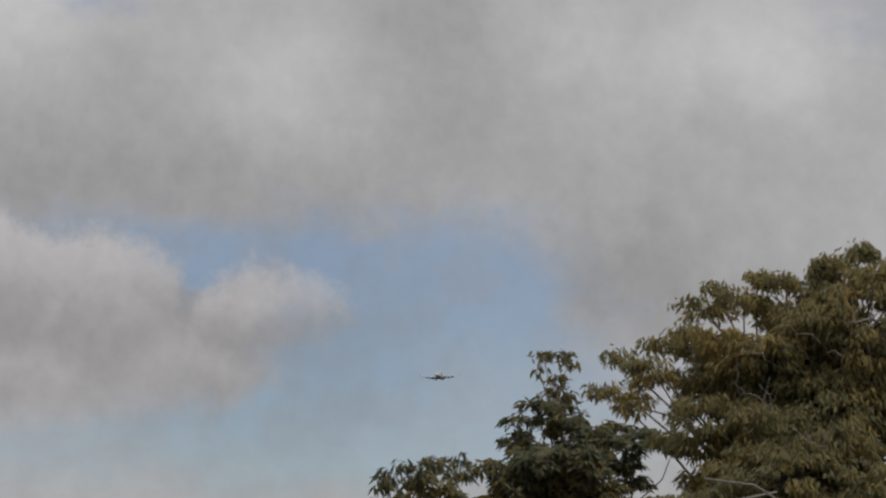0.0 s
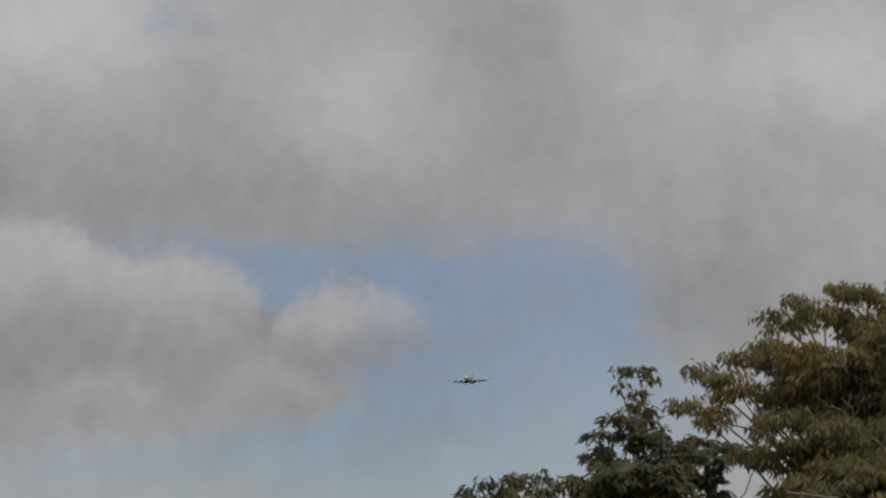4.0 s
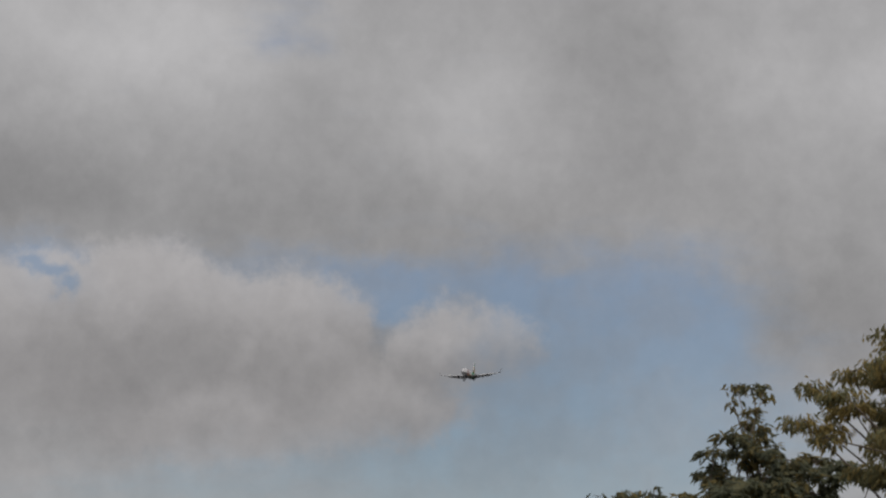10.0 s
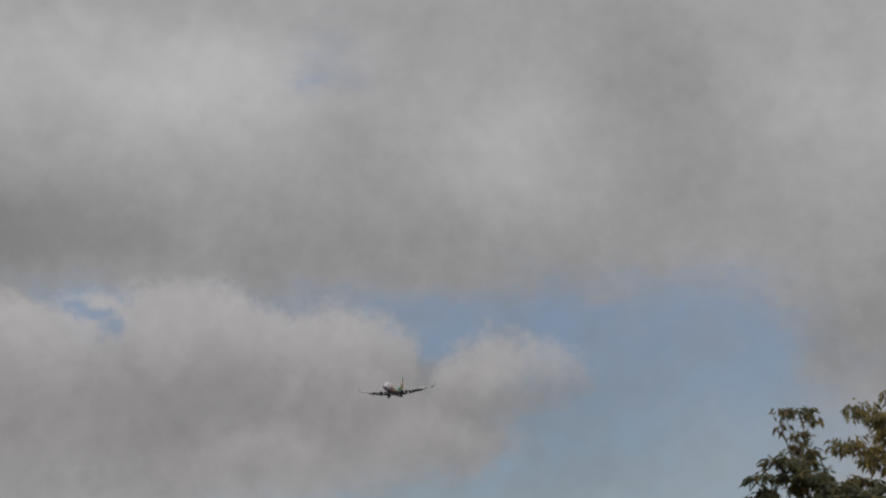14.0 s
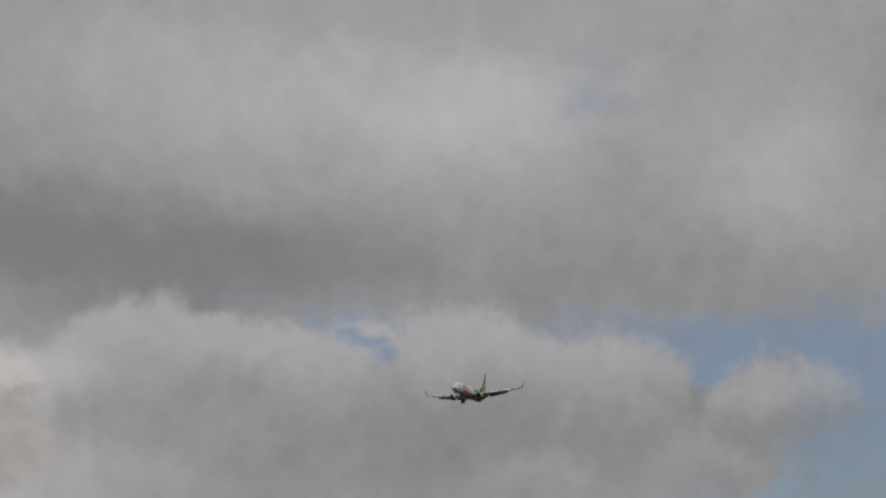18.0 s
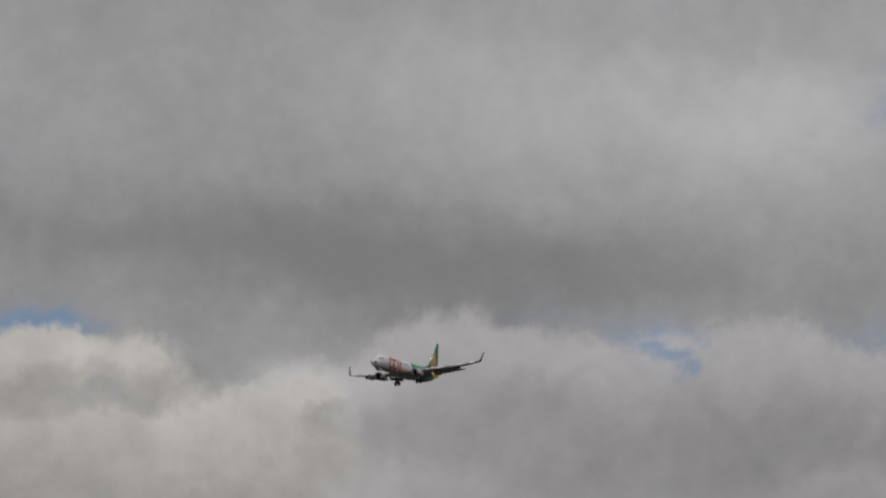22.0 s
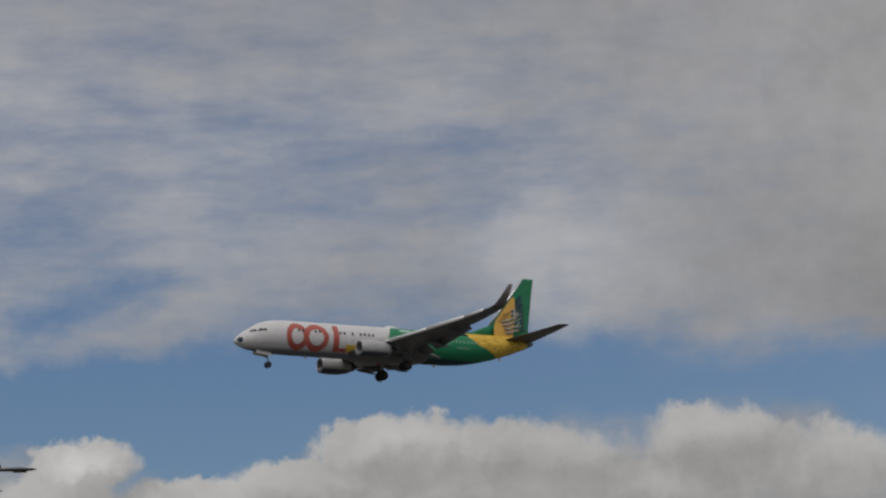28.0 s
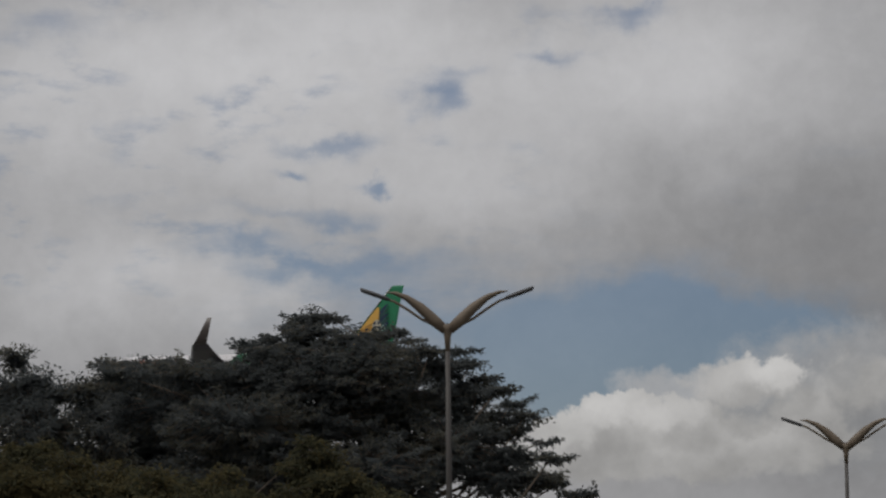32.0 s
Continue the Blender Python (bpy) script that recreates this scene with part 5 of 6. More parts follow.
# ---- shop with its sign box ----
def build_shop():
    """A long low shop front that carries a grey sign box with dark red shapes along its top."""
    root = tagged(new("shop_building"), "low shop building with a grey sign box and dark red shapes", "shop")
    root.matrix_basis = pose(*at_sight(-8.66, 52.0), 0, 0, 0, -18.0)
    top, foot = 5.345, 2.55
    part("wall", box((11.0, 7.0, 2.66), (5.65, 4.6, 1.23)), PLASTER, root, "stained grey plaster wall")
    part("roof", box((11.2, 7.2, 0.2), (5.65, 4.6, 2.66), 0.03), CONCRETE, root, "flat concrete roof")
    sign = part("sign_box", box((11.3, 0.9, top - foot), (5.65, 0.45, (top + foot) / 2), 0.012), SIGN_GREY, root, "dull grey sign box")
    part("trim", box((11.34, 0.94, 0.035), (5.65, 0.45, top + 0.018), 0.008), PANEL_DARK, sign, "thin dark trim along the top edge")
    for k in range(1, 4):
        part("joint", box((0.012, 0.012, top - foot - 0.05), (2.82 * k, -0.006, (top + foot) / 2)), PANEL_MID, sign, "panel joint")
    # a rounded end cap at the open end of the box
    cap = [[(-0.15 * math.sin(a) if z < top - 0.42 else -0.08 * math.sin(a), 0.08 - 0.06 * math.cos(a), z) for a in (math.pi * k / 8 for k in range(9))] for z in (foot, top - 1.0, top - 0.43, top - 0.25)]
    child("end_cap", mesh("end_cap", *loft(cap), PANEL_PAINT), sign, "pale rounded end cap")
    # dark red shapes: arches, an upright and a cross bar
    for x0, x1 in ((0.47, 1.50), (2.73, 3.76), (5.0, 6.0), (7.1, 8.1)):
        z1, w = 4.79, 0.20
        outline = [(x0, z1 - 0.02), (x1 - 0.32, z1), (x1 - 0.12, z1 - 0.06), (x1, z1 - 0.25), (x1, z1 - 1.45)]
        inner = [(x0 + 0.02, z1 - w), (x1 - 0.38, z1 - w), (x1 - 0.27, z1 - w - 0.05), (x1 - 0.25, z1 - w - 0.18), (x1 - 0.25, z1 - 1.45)]
        verts = [(x, y, z) for y in (-0.05, 0.002) for x, z in outline + inner[::-1]]
        n = 10
        faces = [tuple(range(n)), tuple(reversed(range(n, 2 * n)))] + [(k, k + n, (k + 1) % n + n, (k + 1) % n) for k in range(n)]
        child("sign_shape", mesh("sign_shape", verts, faces, SIGN_RED, False), sign, "dark red arched shape")
        part("sign_shape", box((0.72, 0.05, 0.2), (x0 + 0.40, -0.026, z1 - 0.47), 0.01), SIGN_RED, sign, "dark red bar")
    for x in (1.62, 4.0):
        part("sign_shape", box((0.27, 0.05, 1.75), (x + 0.13, -0.026, 5.03 - 0.875), 0.012), SIGN_RED, sign, "dark red upright bar")
        part("sign_shape", box((0.72, 0.05, 0.12), (x + 0.64, -0.026, 4.79), 0.012), SIGN_RED, sign, "dark red cross bar")
    for k in range(3):
        w = part("window", box((1.3, 0.08, 1.1), (2.2 + k * 3.3, 1.08, 1.4), 0.01), WHITE, root, "white-framed window")
        part("pane", box((1.1, 0.05, 0.9), (2.2 + k * 3.3, 1.04, 1.4)), PANE, w)
    return root


def build_red_sign():
    """A dark red board with a curved upper edge and pale oval spots, on a steel post."""
    d = 48.0
    per = d * math.pi / 180
    az0 = -13.0
    root = tagged(new("shop_sign"), "dark red curved sign board with pale oval spots on a post", "sign")
    root.matrix_basis = pose(*at_sight(az0, d), 0, 0, 0, -az0)
    z = lambda el: EYE.z + d * math.tan(radians(el))
    edge = [(-13.95, 2.20), (-13.86, 2.40), (-13.66, 2.54), (-13.42, 2.655), (-13.15, 2.74), (-12.92, 2.795), (-12.82, 2.79), (-12.76, 2.74), (-12.735, 2.64), (-12.71, 2.34), (-12.70, 1.9), (-13.0, 1.45), (-13.5, 1.4), (-13.85, 1.8)]
    verts = [((a - az0) * per, y, z(e)) for y in (-0.06, 0.06) for a, e in edge]
    n = len(edge)
    faces = [tuple(range(n)), tuple(reversed(range(n, 2 * n)))] + [(k, k + n, (k + 1) % n + n, (k + 1) % n) for k in range(n)]
    board = child("board", mesh("board", verts, faces, SIGN_RED, False), root, "dark red board with a curved edge")
    for a, e, w, h in ((-13.11, 2.525, 0.115, 0.075), (-13.39, 2.43, 0.10, 0.075), (-13.2, 2.1, 0.11, 0.08)):
        oval = lathe([(0.0, 0.5), (0.012, 1.0), (0.02, 0.98)], 16)
        child("spot", mesh("spot", [((a - az0 + w * p[1]) * per, -0.058 - p[0], z(e) + h * per * p[2]) for p in oval[0]], oval[1], PANEL_PAINT), board, "pale oval spot")
    child("post", mesh("post", *tube([(-0.2, 0.15, -0.1), (-0.2, 0.15, z(2.0))], [0.09, 0.08], 12), POST_GREY), root, "steel post")
    return root


build_shop()
build_red_sign()


# ---- trees ----
LEAF = np.array([(0, 0, 0), (0.45, 0.5, -0.06), (0.5, 0, 0.06), (0.45, -0.5, -0.06), (1, 0, -0.18)])
LEAF_FACES = np.array([(0, 1, 2), (0, 2, 3), (1, 4, 2), (2, 4, 3)])


def leaves(name, spots, size, slim, droop, material, parent, rng, label):
    """A crown of single leaves, one at each spot; spots carry the outward way of their clump."""
    n = len(spots)
    p = np.array([s[0] for s in spots])
    out = np.array([s[1] for s in spots])
    d = out * 0.7 + rng.normal(0, 0.7, (n, 3))
    d[:, 2] = d[:, 2] * 0.5 - droop
    d /= np.linalg.norm(d, axis=1)[:, None]
    side = np.cross(d, rng.normal(0, 0.5, (n, 3)) + (0, 0, 1.0))
    side /= np.linalg.norm(side, axis=1)[:, None]
    up = np.cross(side, d)
    length = size * rng.uniform(0.65, 1.3, n)
    v = (p[:, None, :] + LEAF[None, :, 0:1] * length[:, None, None] * d[:, None, :] + LEAF[None, :, 1:2] * (length * slim)[:, None, None] * side[:, None, :]
         + LEAF[None, :, 2:3] * length[:, None, None] * up[:, None, :]).reshape(-1, 3)
    f = (LEAF_FACES[None] + 5 * np.arange(n)[:, None, None]).reshape(-1, 3)
    data = bpy.data.meshes.new(name)
    data.vertices.add(len(v))
    data.vertices.foreach_set("co", v.ravel())
    data.loops.add(len(f) * 3)
    data.loops.foreach_set("vertex_index", f.ravel())
    data.polygons.add(len(f))
    data.polygons.foreach_set("loop_start", np.arange(len(f)) * 3)
    data.update(calc_edges=True)
    data.materials.append(material)
    return tagged(child(name, data, parent, label), kind="stuff")


def unit_ball(fine):
    bm = bmesh.new()
    bmesh.ops.create_icosphere(bm, subdivisions=fine, radius=1.0)
    out = [v.co.copy() for v in bm.verts], [tuple(v.index for v in f.verts) for f in bm.faces]
    bm.free()
    return out


def build_tree(base, lobes, leaf, count, slim, droop, material, label, seed, depth=1.6, bark=BARK, girth=0.22, flat=1.0, twig=0.3, ragged=1.12, core=0.72, inside=0.3, solid=0.2, cover=0.0, hollow=9.0, slope=0.7, group="", spray=0.0, front=0, even=1.0):
    """A trunk with limbs that reach into each lobe of the crown; lobes: azimuth, elevation, half width, half height (degrees), at the trunk's distance."""
    rng = np.random.default_rng(seed)
    az, d = base
    bx, by = at_sight(az, d)
    root = tagged(new("tree"), label, "tree", group)
    root.matrix_basis = pose(bx, by, 0)
    origin = Vector((bx, by, 0))
    per = d * math.pi / 180
    away = Vector((math.sin(radians(az)), math.cos(radians(az)), 0))
    across = Vector((away.y, -away.x, 0))
    centres = []
    middle = sum(q[1] for q in lobes) / len(lobes)
    for a, e, w, h in lobes:
        deep = rng.uniform(-depth, depth * 0.4) + slope * max(-3.0, min(3.0, (e - middle) * per))
        centres.append((sight(a, e, d + deep) - origin, w * per, h * per))
    mean = sum((c[0] for c in centres), Vector()) / len(centres)
    fork = max(1.2, min(c[0].z for c in centres) * 0.45)
    top = Vector((mean.x * 0.35, mean.y * 0.35, mean.z * 0.75))
    trunk = tube([(0, 0, -0.15), (0.06, 0.02, fork * 0.5), (top.x * 0.3, top.y * 0.3, fork), (top.x * 0.7, top.y * 0.7, (fork + top.z) / 2), top], [girth * 1.3, girth, girth * 0.85, girth * 0.6, girth * 0.3], 10)
    child("trunk", mesh("trunk", *trunk, bark), root, "rough bark trunk")
    spots, twigs, cores = [], [], []
    area = sum((w * h) ** even for _, w, h in centres)
    for c, w, h in centres:
        wobble = lambda: Vector(rng.normal(0, 0.13 + 0.03 * c.length, 3) * 0.6)
        f = min(1.0, max(0.0, (c.z * 0.55 - fork) / max(0.1, top.z - fork)))
        start = Vector((top.x * (0.3 + 0.7 * f), top.y * (0.3 + 0.7 * f), fork + (top.z - fork) * f))
        bend = start.lerp(c, 0.5) + Vector((rng.normal(0, 0.15), rng.normal(0, 0.15), -0.25 * (c - start).length * 0.3))
        child("limb", mesh("limb", *tube([start, start.lerp(bend, 0.55) + wobble(), bend + wobble(), bend.lerp(c, 0.55) + wobble(), c], [girth * 0.2, girth * 0.16, girth * 0.12, girth * 0.08, girth * 0.05], 7), bark), root, "crooked limb")
        total = max(12, int(count * (w * h) ** even / area))
        if core and min(w, h) > solid and w < hollow:
            ball, faces = unit_ball(4 if core > 0.8 else 3)
            lumpy = [c + (across * (v.x * w) + away * (v.y * (w + h) * 0.5) + Vector((0, 0, v.z * h))) * (core + 0.3 * noise.noise(v * 2.3 + c) + (0.16 * noise.noise(v * 6.1 + c) + 0.10 * noise.noise(v * 13.0 + c) if core > 0.8 else 0.0)) for v in ball]
            cores.append((lumpy, faces))
            spots += [(tuple(v.lerp(c, -0.02)), tuple((v - c).normalized())) for v in lumpy if rng.random() < cover]
        boughs = max(4, int(total / 55))
        for b in range(boughs):
            q = rng.normal(0, 1, 3)
            q /= np.linalg.norm(q)
            r = rng.uniform(inside, 1.0) ** 0.6 * ragged ** rng.normal()
            tip = c + across * (q[0] * w * r) + away * (q[1] * (w + h) * 0.5 * r) + Vector((0, 0, q[2] * h * r))
            twigs.append(tube([c.lerp(tip, 0.1), c.lerp(tip, 0.6) + Vector((0, 0, 0.06 * w)), tip], [girth * 0.07, girth * 0.045, girth * 0.02], 4))
            ow = (tip - c).normalized()
            spread = twig * (0.75 + 0.5 * rng.random())
            if spray:
                # a flat spray that reaches outwards, its tip a little raised
                way = Vector((ow.x, ow.y, 0.25 * ow.z + rng.normal(0.02, 0.10))).normalized()
                cross = way.cross(Vector((0, 0, 1))).normalized()
                long = spray * rng.uniform(0.6, 1.3)
                for k in range(int(total / boughs)):
                    u = rng.random()
                    v = rng.normal(0, 0.33) * (1.05 - u)
                    at = tip + way * (long * (u - 0.55)) + cross * (v * long) + Vector((0, 0, rng.normal(0, 0.035) + 0.10 * long * u * u - 0.2 * abs(v) * long))
                    spots.append((tuple(at), tuple(way * 1.2 + cross * (1.5 if v > 0 else -1.5) * abs(v))))
                continue
            for k in range(int(total / boughs)):
                g = rng.normal(0, 1, 3)
                g *= 1.5 * rng.random() ** 0.4 / np.linalg.norm(g)
                g[2] *= 0.6 * flat
                spots.append((tuple(tip + Vector(g) * spread), tuple(ow)))
    wide = [q for q in centres if q[1] > 0.5] or centres
    # bare pale branches that show between the leaves on the near side
    for k in range(front):
        c, w, h = wide[int(rng.integers(len(wide)))]
        foot = c - away * (w * 0.75) + Vector((0, 0, rng.uniform(-0.7, 0.2) * h)) + across * rng.uniform(-0.6, 0.6) * w
        turn = (across * rng.uniform(-1.0, 0.5) + Vector((0, 0, rng.uniform(-0.1, 0.6))) - away * 0.25).normalized()
        reach = rng.uniform(0.25, 0.75)
        line = [foot + turn * (reach * f) + Vector(rng.normal(0, 0.035, 3)) for f in (0, 0.25, 0.5, 0.75, 1.0)]
        child("branch", mesh("branch", *tube(line, [0.013, 0.011, 0.009, 0.007, 0.003], 5), PALE_BARK), root, "thin pale bare branch")
    tagged(child("twig", mesh("twig", *joined(twigs), bark), root, "thin bare twig ends"), kind="stuff")
    if cores:
        tagged(child("inner_foliage", mesh("inner_foliage", *joined(cores), material, False), root, "dense foliage inside the crown"), kind="stuff")
    leaves("crown", spots, leaf, slim, droop, material, root, rng, "crown of " + material.name.replace("_", " "))
    return root


OLIVE = [(88.81, 3.85, 0.42, 0.21), (89.05, 3.07, 0.46, 0.30), (91.08, 6.07, 0.70, 0.28), (90.28, 5.15, 0.70, 0.28), (89.47, 5.29, 0.58, 0.21), (91.19, 5.17, 0.70, 0.30), (91.87, 5.39, 0.70, 0.30), (90.86, 4.24, 0.70, 0.28), (91.87, 4.25, 0.70, 0.30), (90.05, 4.46, 0.64, 0.25), (89.71, 3.71, 0.64, 0.25), (90.74, 3.67, 0.70, 0.28), (91.76, 3.45, 0.70, 0.30), (91.08, 2.64, 0.70, 0.30), (89.28, 3.33, 0.42, 0.25), (91.93, 7.75, 0.42, 0.16), (91.19, 7.56, 0.37, 0.14), (91.65, 7.29, 0.70, 0.25), (90.54, 7.15, 0.51, 0.16), (89.97, 7.27, 0.19, 0.12), (89.16, 7.04, 0.28, 0.08), (89.70, 6.76, 0.52, 0.14)]
OLIVE_MORE = [(88.61, 6.74, 0.19, 0.09), (88.93, 6.53, 0.44, 0.10), (90.27, 6.53, 0.70, 0.23), (91.42, 6.65, 0.75, 0.32), (88.47, 6.07, 0.39, 0.10), (87.95, 5.91, 0.25, 0.10), (89.24, 5.98, 0.58, 0.16), (88.59, 5.72, 0.53, 0.10), (87.08, 5.58, 0.28, 0.07), (87.78, 5.42, 0.53, 0.09), (86.94, 4.86, 0.28, 0.12), (87.32, 4.75, 0.37, 0.10), (87.95, 5.14, 0.51, 0.10), (88.90, 5.17, 0.60, 0.19), (90.16, 5.67, 0.81, 0.30), (91.42, 5.73, 0.87, 0.38), (87.49, 4.54, 0.25, 0.08), (88.82, 4.71, 0.42, 0.12), (89.71, 4.69, 0.70, 0.23), (90.84, 4.81, 0.87, 0.32), (91.87, 4.92, 0.67, 0.44), (89.05, 4.08, 0.58, 0.14), (88.19, 3.92, 0.44, 0.08), (90.28, 4.00, 0.75, 0.28), (88.36, 2.52, 0.51, 0.16), (88.36, 4.45, 0.23, 0.09)]
OLIVE_INNER = [(91.42, 3.90, 0.93, 0.41), (89.48, 3.31, 0.58, 0.29), (90.62, 3.09, 0.93, 0.35), (91.87, 2.99, 0.93, 0.46), (88.91, 2.50, 0.64, 0.35), (90.05, 2.40, 0.93, 0.35), (91.42, 2.19, 1.04, 0.46), (92.79, 7.11, 0.93, 0.46), (93.46, 6.08, 1.16, 0.70), (94.26, 7.10, 1.04, 0.58), (93.00, 4.48, 1.16, 0.70), (94.58, 4.94, 1.16, 0.70), (93.00, 2.77, 1.27, 0.70), (95.37, 5.84, 1.04, 0.70), (90.51, 5.50, 1.74, 0.81), (91.65, 4.47, 1.51, 1.04), (89.59, 4.80, 1.16, 0.46), (90.62, 3.09, 1.62, 0.81), (92.10, 6.08, 1.51, 1.27), (89.48, 2.62, 0.81, 0.58)]
GREEN = [(86.57, 4.11, 0.35, 0.16), (87.09, 3.71, 0.46, 0.16), (87.39, 2.57, 0.46, 0.19), (86.58, 3.36, 0.46, 0.28), (85.60, 5.57, 0.12, 0.06), (85.92, 5.55, 0.19, 0.06), (86.14, 5.43, 0.09, 0.06), (85.53, 5.26, 0.07, 0.05), (85.93, 5.09, 0.12, 0.07), (85.81, 4.84, 0.12, 0.08), (86.07, 4.78, 0.14, 0.10), (85.47, 4.52, 0.25, 0.09), (86.05, 4.48, 0.32, 0.10), (85.18, 4.21, 0.23, 0.09), (85.76, 4.15, 0.52, 0.14), (86.40, 4.23, 0.29, 0.12), (85.01, 3.84, 0.28, 0.14), (85.67, 3.70, 0.56, 0.21), (86.40, 3.73, 0.42, 0.19), (84.51, 3.24, 0.25, 0.14), (85.08, 3.02, 0.56, 0.28), (86.15, 3.03, 0.67, 0.32), (87.10, 3.31, 0.25, 0.12), (86.83, 2.70, 0.58, 0.29)]
GREEN_MORE = [(87.45, 2.28, 0.46, 0.16), (84.54, 2.50, 0.49, 0.28), (85.70, 2.21, 0.93, 0.35), (86.99, 2.01, 0.81, 0.32), (85.94, 1.42, 1.39, 0.46), (85.95, 0.62, 1.39, 0.58), (85.80, 3.38, 0.74, 0.42), (85.81, 2.45, 1.16, 0.52), (86.87, 2.24, 0.70, 0.39), (87.21, 4.06, 0.35, 0.09), (87.78, 3.99, 0.46, 0.10), (88.36, 3.81, 0.30, 0.09), (87.56, 3.72, 0.42, 0.12), (87.21, 3.43, 0.39, 0.19), (87.50, 3.09, 0.25, 0.16), (87.79, 2.46, 0.46, 0.19)]
FROND = [(82.80, 3.31, 0.14, 0.08), (83.19, 3.38, 0.16, 0.09), (83.51, 3.29, 0.16, 0.09), (83.93, 3.37, 0.17, 0.09), (82.53, 3.06, 0.19, 0.07), (82.34, 2.84, 0.16, 0.07), (82.71, 2.91, 0.28, 0.10), (83.17, 3.03, 0.30, 0.12), (83.96, 3.07, 0.21, 0.14), (82.43, 2.50, 0.19, 0.08), (83.06, 2.66, 0.42, 0.15), (83.75, 2.70, 0.37, 0.16), (82.63, 2.20, 0.28, 0.10), (83.30, 2.23, 0.51, 0.16), (83.99, 2.35, 0.32, 0.16), (83.62, 1.89, 0.81, 0.23), (83.17, 1.49, 0.93, 0.39)]
LOW = [(81.08, 2.14, 0.41, 0.14), (81.66, 2.10, 0.46, 0.14), (82.12, 1.93, 0.46, 0.17), (81.32, 1.69, 0.81, 0.23), (76.85, 1.73, 0.46, 0.16), (80.63, 1.44, 0.70, 0.35)]
FAR23 = [(55.94, 4.14, 0.30, 0.09), (56.39, 4.19, 0.23, 0.07), (56.97, 4.04, 0.35, 0.09), (56.23, 3.87, 0.64, 0.19), (56.69, 3.45, 0.93, 0.35)]
DOME = [(18.78, 6.67, 0.49, 0.19), (18.29, 6.40, 0.42, 0.23), (17.94, 6.06, 0.30, 0.25), (19.47, 6.48, 0.56, 0.16), (20.40, 6.63, 0.39, 0.21), (20.62, 6.14, 0.35, 0.37), (19.23, 5.95, 1.22, 0.49), (19.21, 5.20, 1.51, 0.58), (20.49, 5.51, 0.49, 0.46), (19.93, 6.27, 0.70, 0.29), (18.89, 6.24, 0.81, 0.29), (19.08, 4.40, 1.39, 0.70), (19.18, 5.97, 1.51, 0.76), (18.60, 6.17, 0.93, 0.51), (20.11, 6.17, 0.81, 0.58)]
DOMELOW = [(16.91, 5.88, 0.32, 0.12), (15.92, 5.79, 0.58, 0.14), (15.34, 5.69, 0.46, 0.14), (16.38, 5.55, 0.81, 0.23), (17.19, 5.36, 0.70, 0.29), (15.91, 5.04, 1.04, 0.35)]
CROWN_A = [(-5.35, 4.32, 0.21, 0.10), (-4.85, 4.58, 0.42, 0.15), (-4.27, 4.82, 0.39, 0.16), (-4.57, 4.21, 0.98, 0.30), (-3.69, 5.05, 0.46, 0.19), (-3.54, 4.41, 1.04, 0.52), (-2.88, 5.29, 0.49, 0.19), (-2.79, 4.68, 0.64, 0.52), (-4.02, 3.63, 1.51, 0.58), (-2.78, 3.60, 0.70, 0.70), (-3.15, 5.02, 0.81, 0.46)]
CROWN_B = [(-1.84, 5.56, 0.35, 0.21), (-1.40, 5.84, 0.42, 0.19), (-0.89, 5.96, 0.25, 0.14), (-0.11, 5.55, 0.49, 0.21), (-0.97, 5.33, 1.10, 0.37), (-0.97, 4.58, 1.27, 0.58), (0.12, 5.15, 0.35, 0.35), (-0.57, 5.67, 0.58, 0.23), (-1.03, 3.73, 1.16, 0.70), (-1.06, 5.33, 1.16, 0.70)]
CROWN_C = [(0.70, 5.60, 0.19, 0.09), (0.99, 5.83, 0.25, 0.12), (1.34, 5.86, 0.23, 0.09), (1.57, 5.65, 0.16, 0.12), (0.82, 5.31, 0.30, 0.12), (1.28, 5.42, 0.30, 0.12), (1.63, 5.25, 0.23, 0.12), (1.16, 4.91, 0.58, 0.23), (1.16, 4.28, 0.70, 0.46), (1.15, 3.59, 0.70, 0.46)]
CROWN_D = [(2.21, 5.44, 0.30, 0.14), (2.50, 5.81, 0.25, 0.10), (2.93, 5.96, 0.30, 0.12), (3.37, 5.88, 0.25, 0.10), (3.14, 5.63, 0.46, 0.16), (3.74, 5.60, 0.25, 0.12), (4.00, 5.33, 0.23, 0.12), (2.55, 5.35, 0.52, 0.25), (3.25, 5.23, 0.70, 0.21), (4.12, 5.04, 0.23, 0.12), (3.13, 4.71, 1.16, 0.35), (3.00, 4.03, 1.16, 0.58)]
CROWN_E = [(4.43, 5.22, 0.16, 0.07), (5.05, 5.23, 0.16, 0.09), (4.75, 4.97, 0.35, 0.10), (5.33, 5.00, 0.21, 0.09), (4.75, 4.63, 0.81, 0.23), (4.85, 4.11, 0.93, 0.46)]
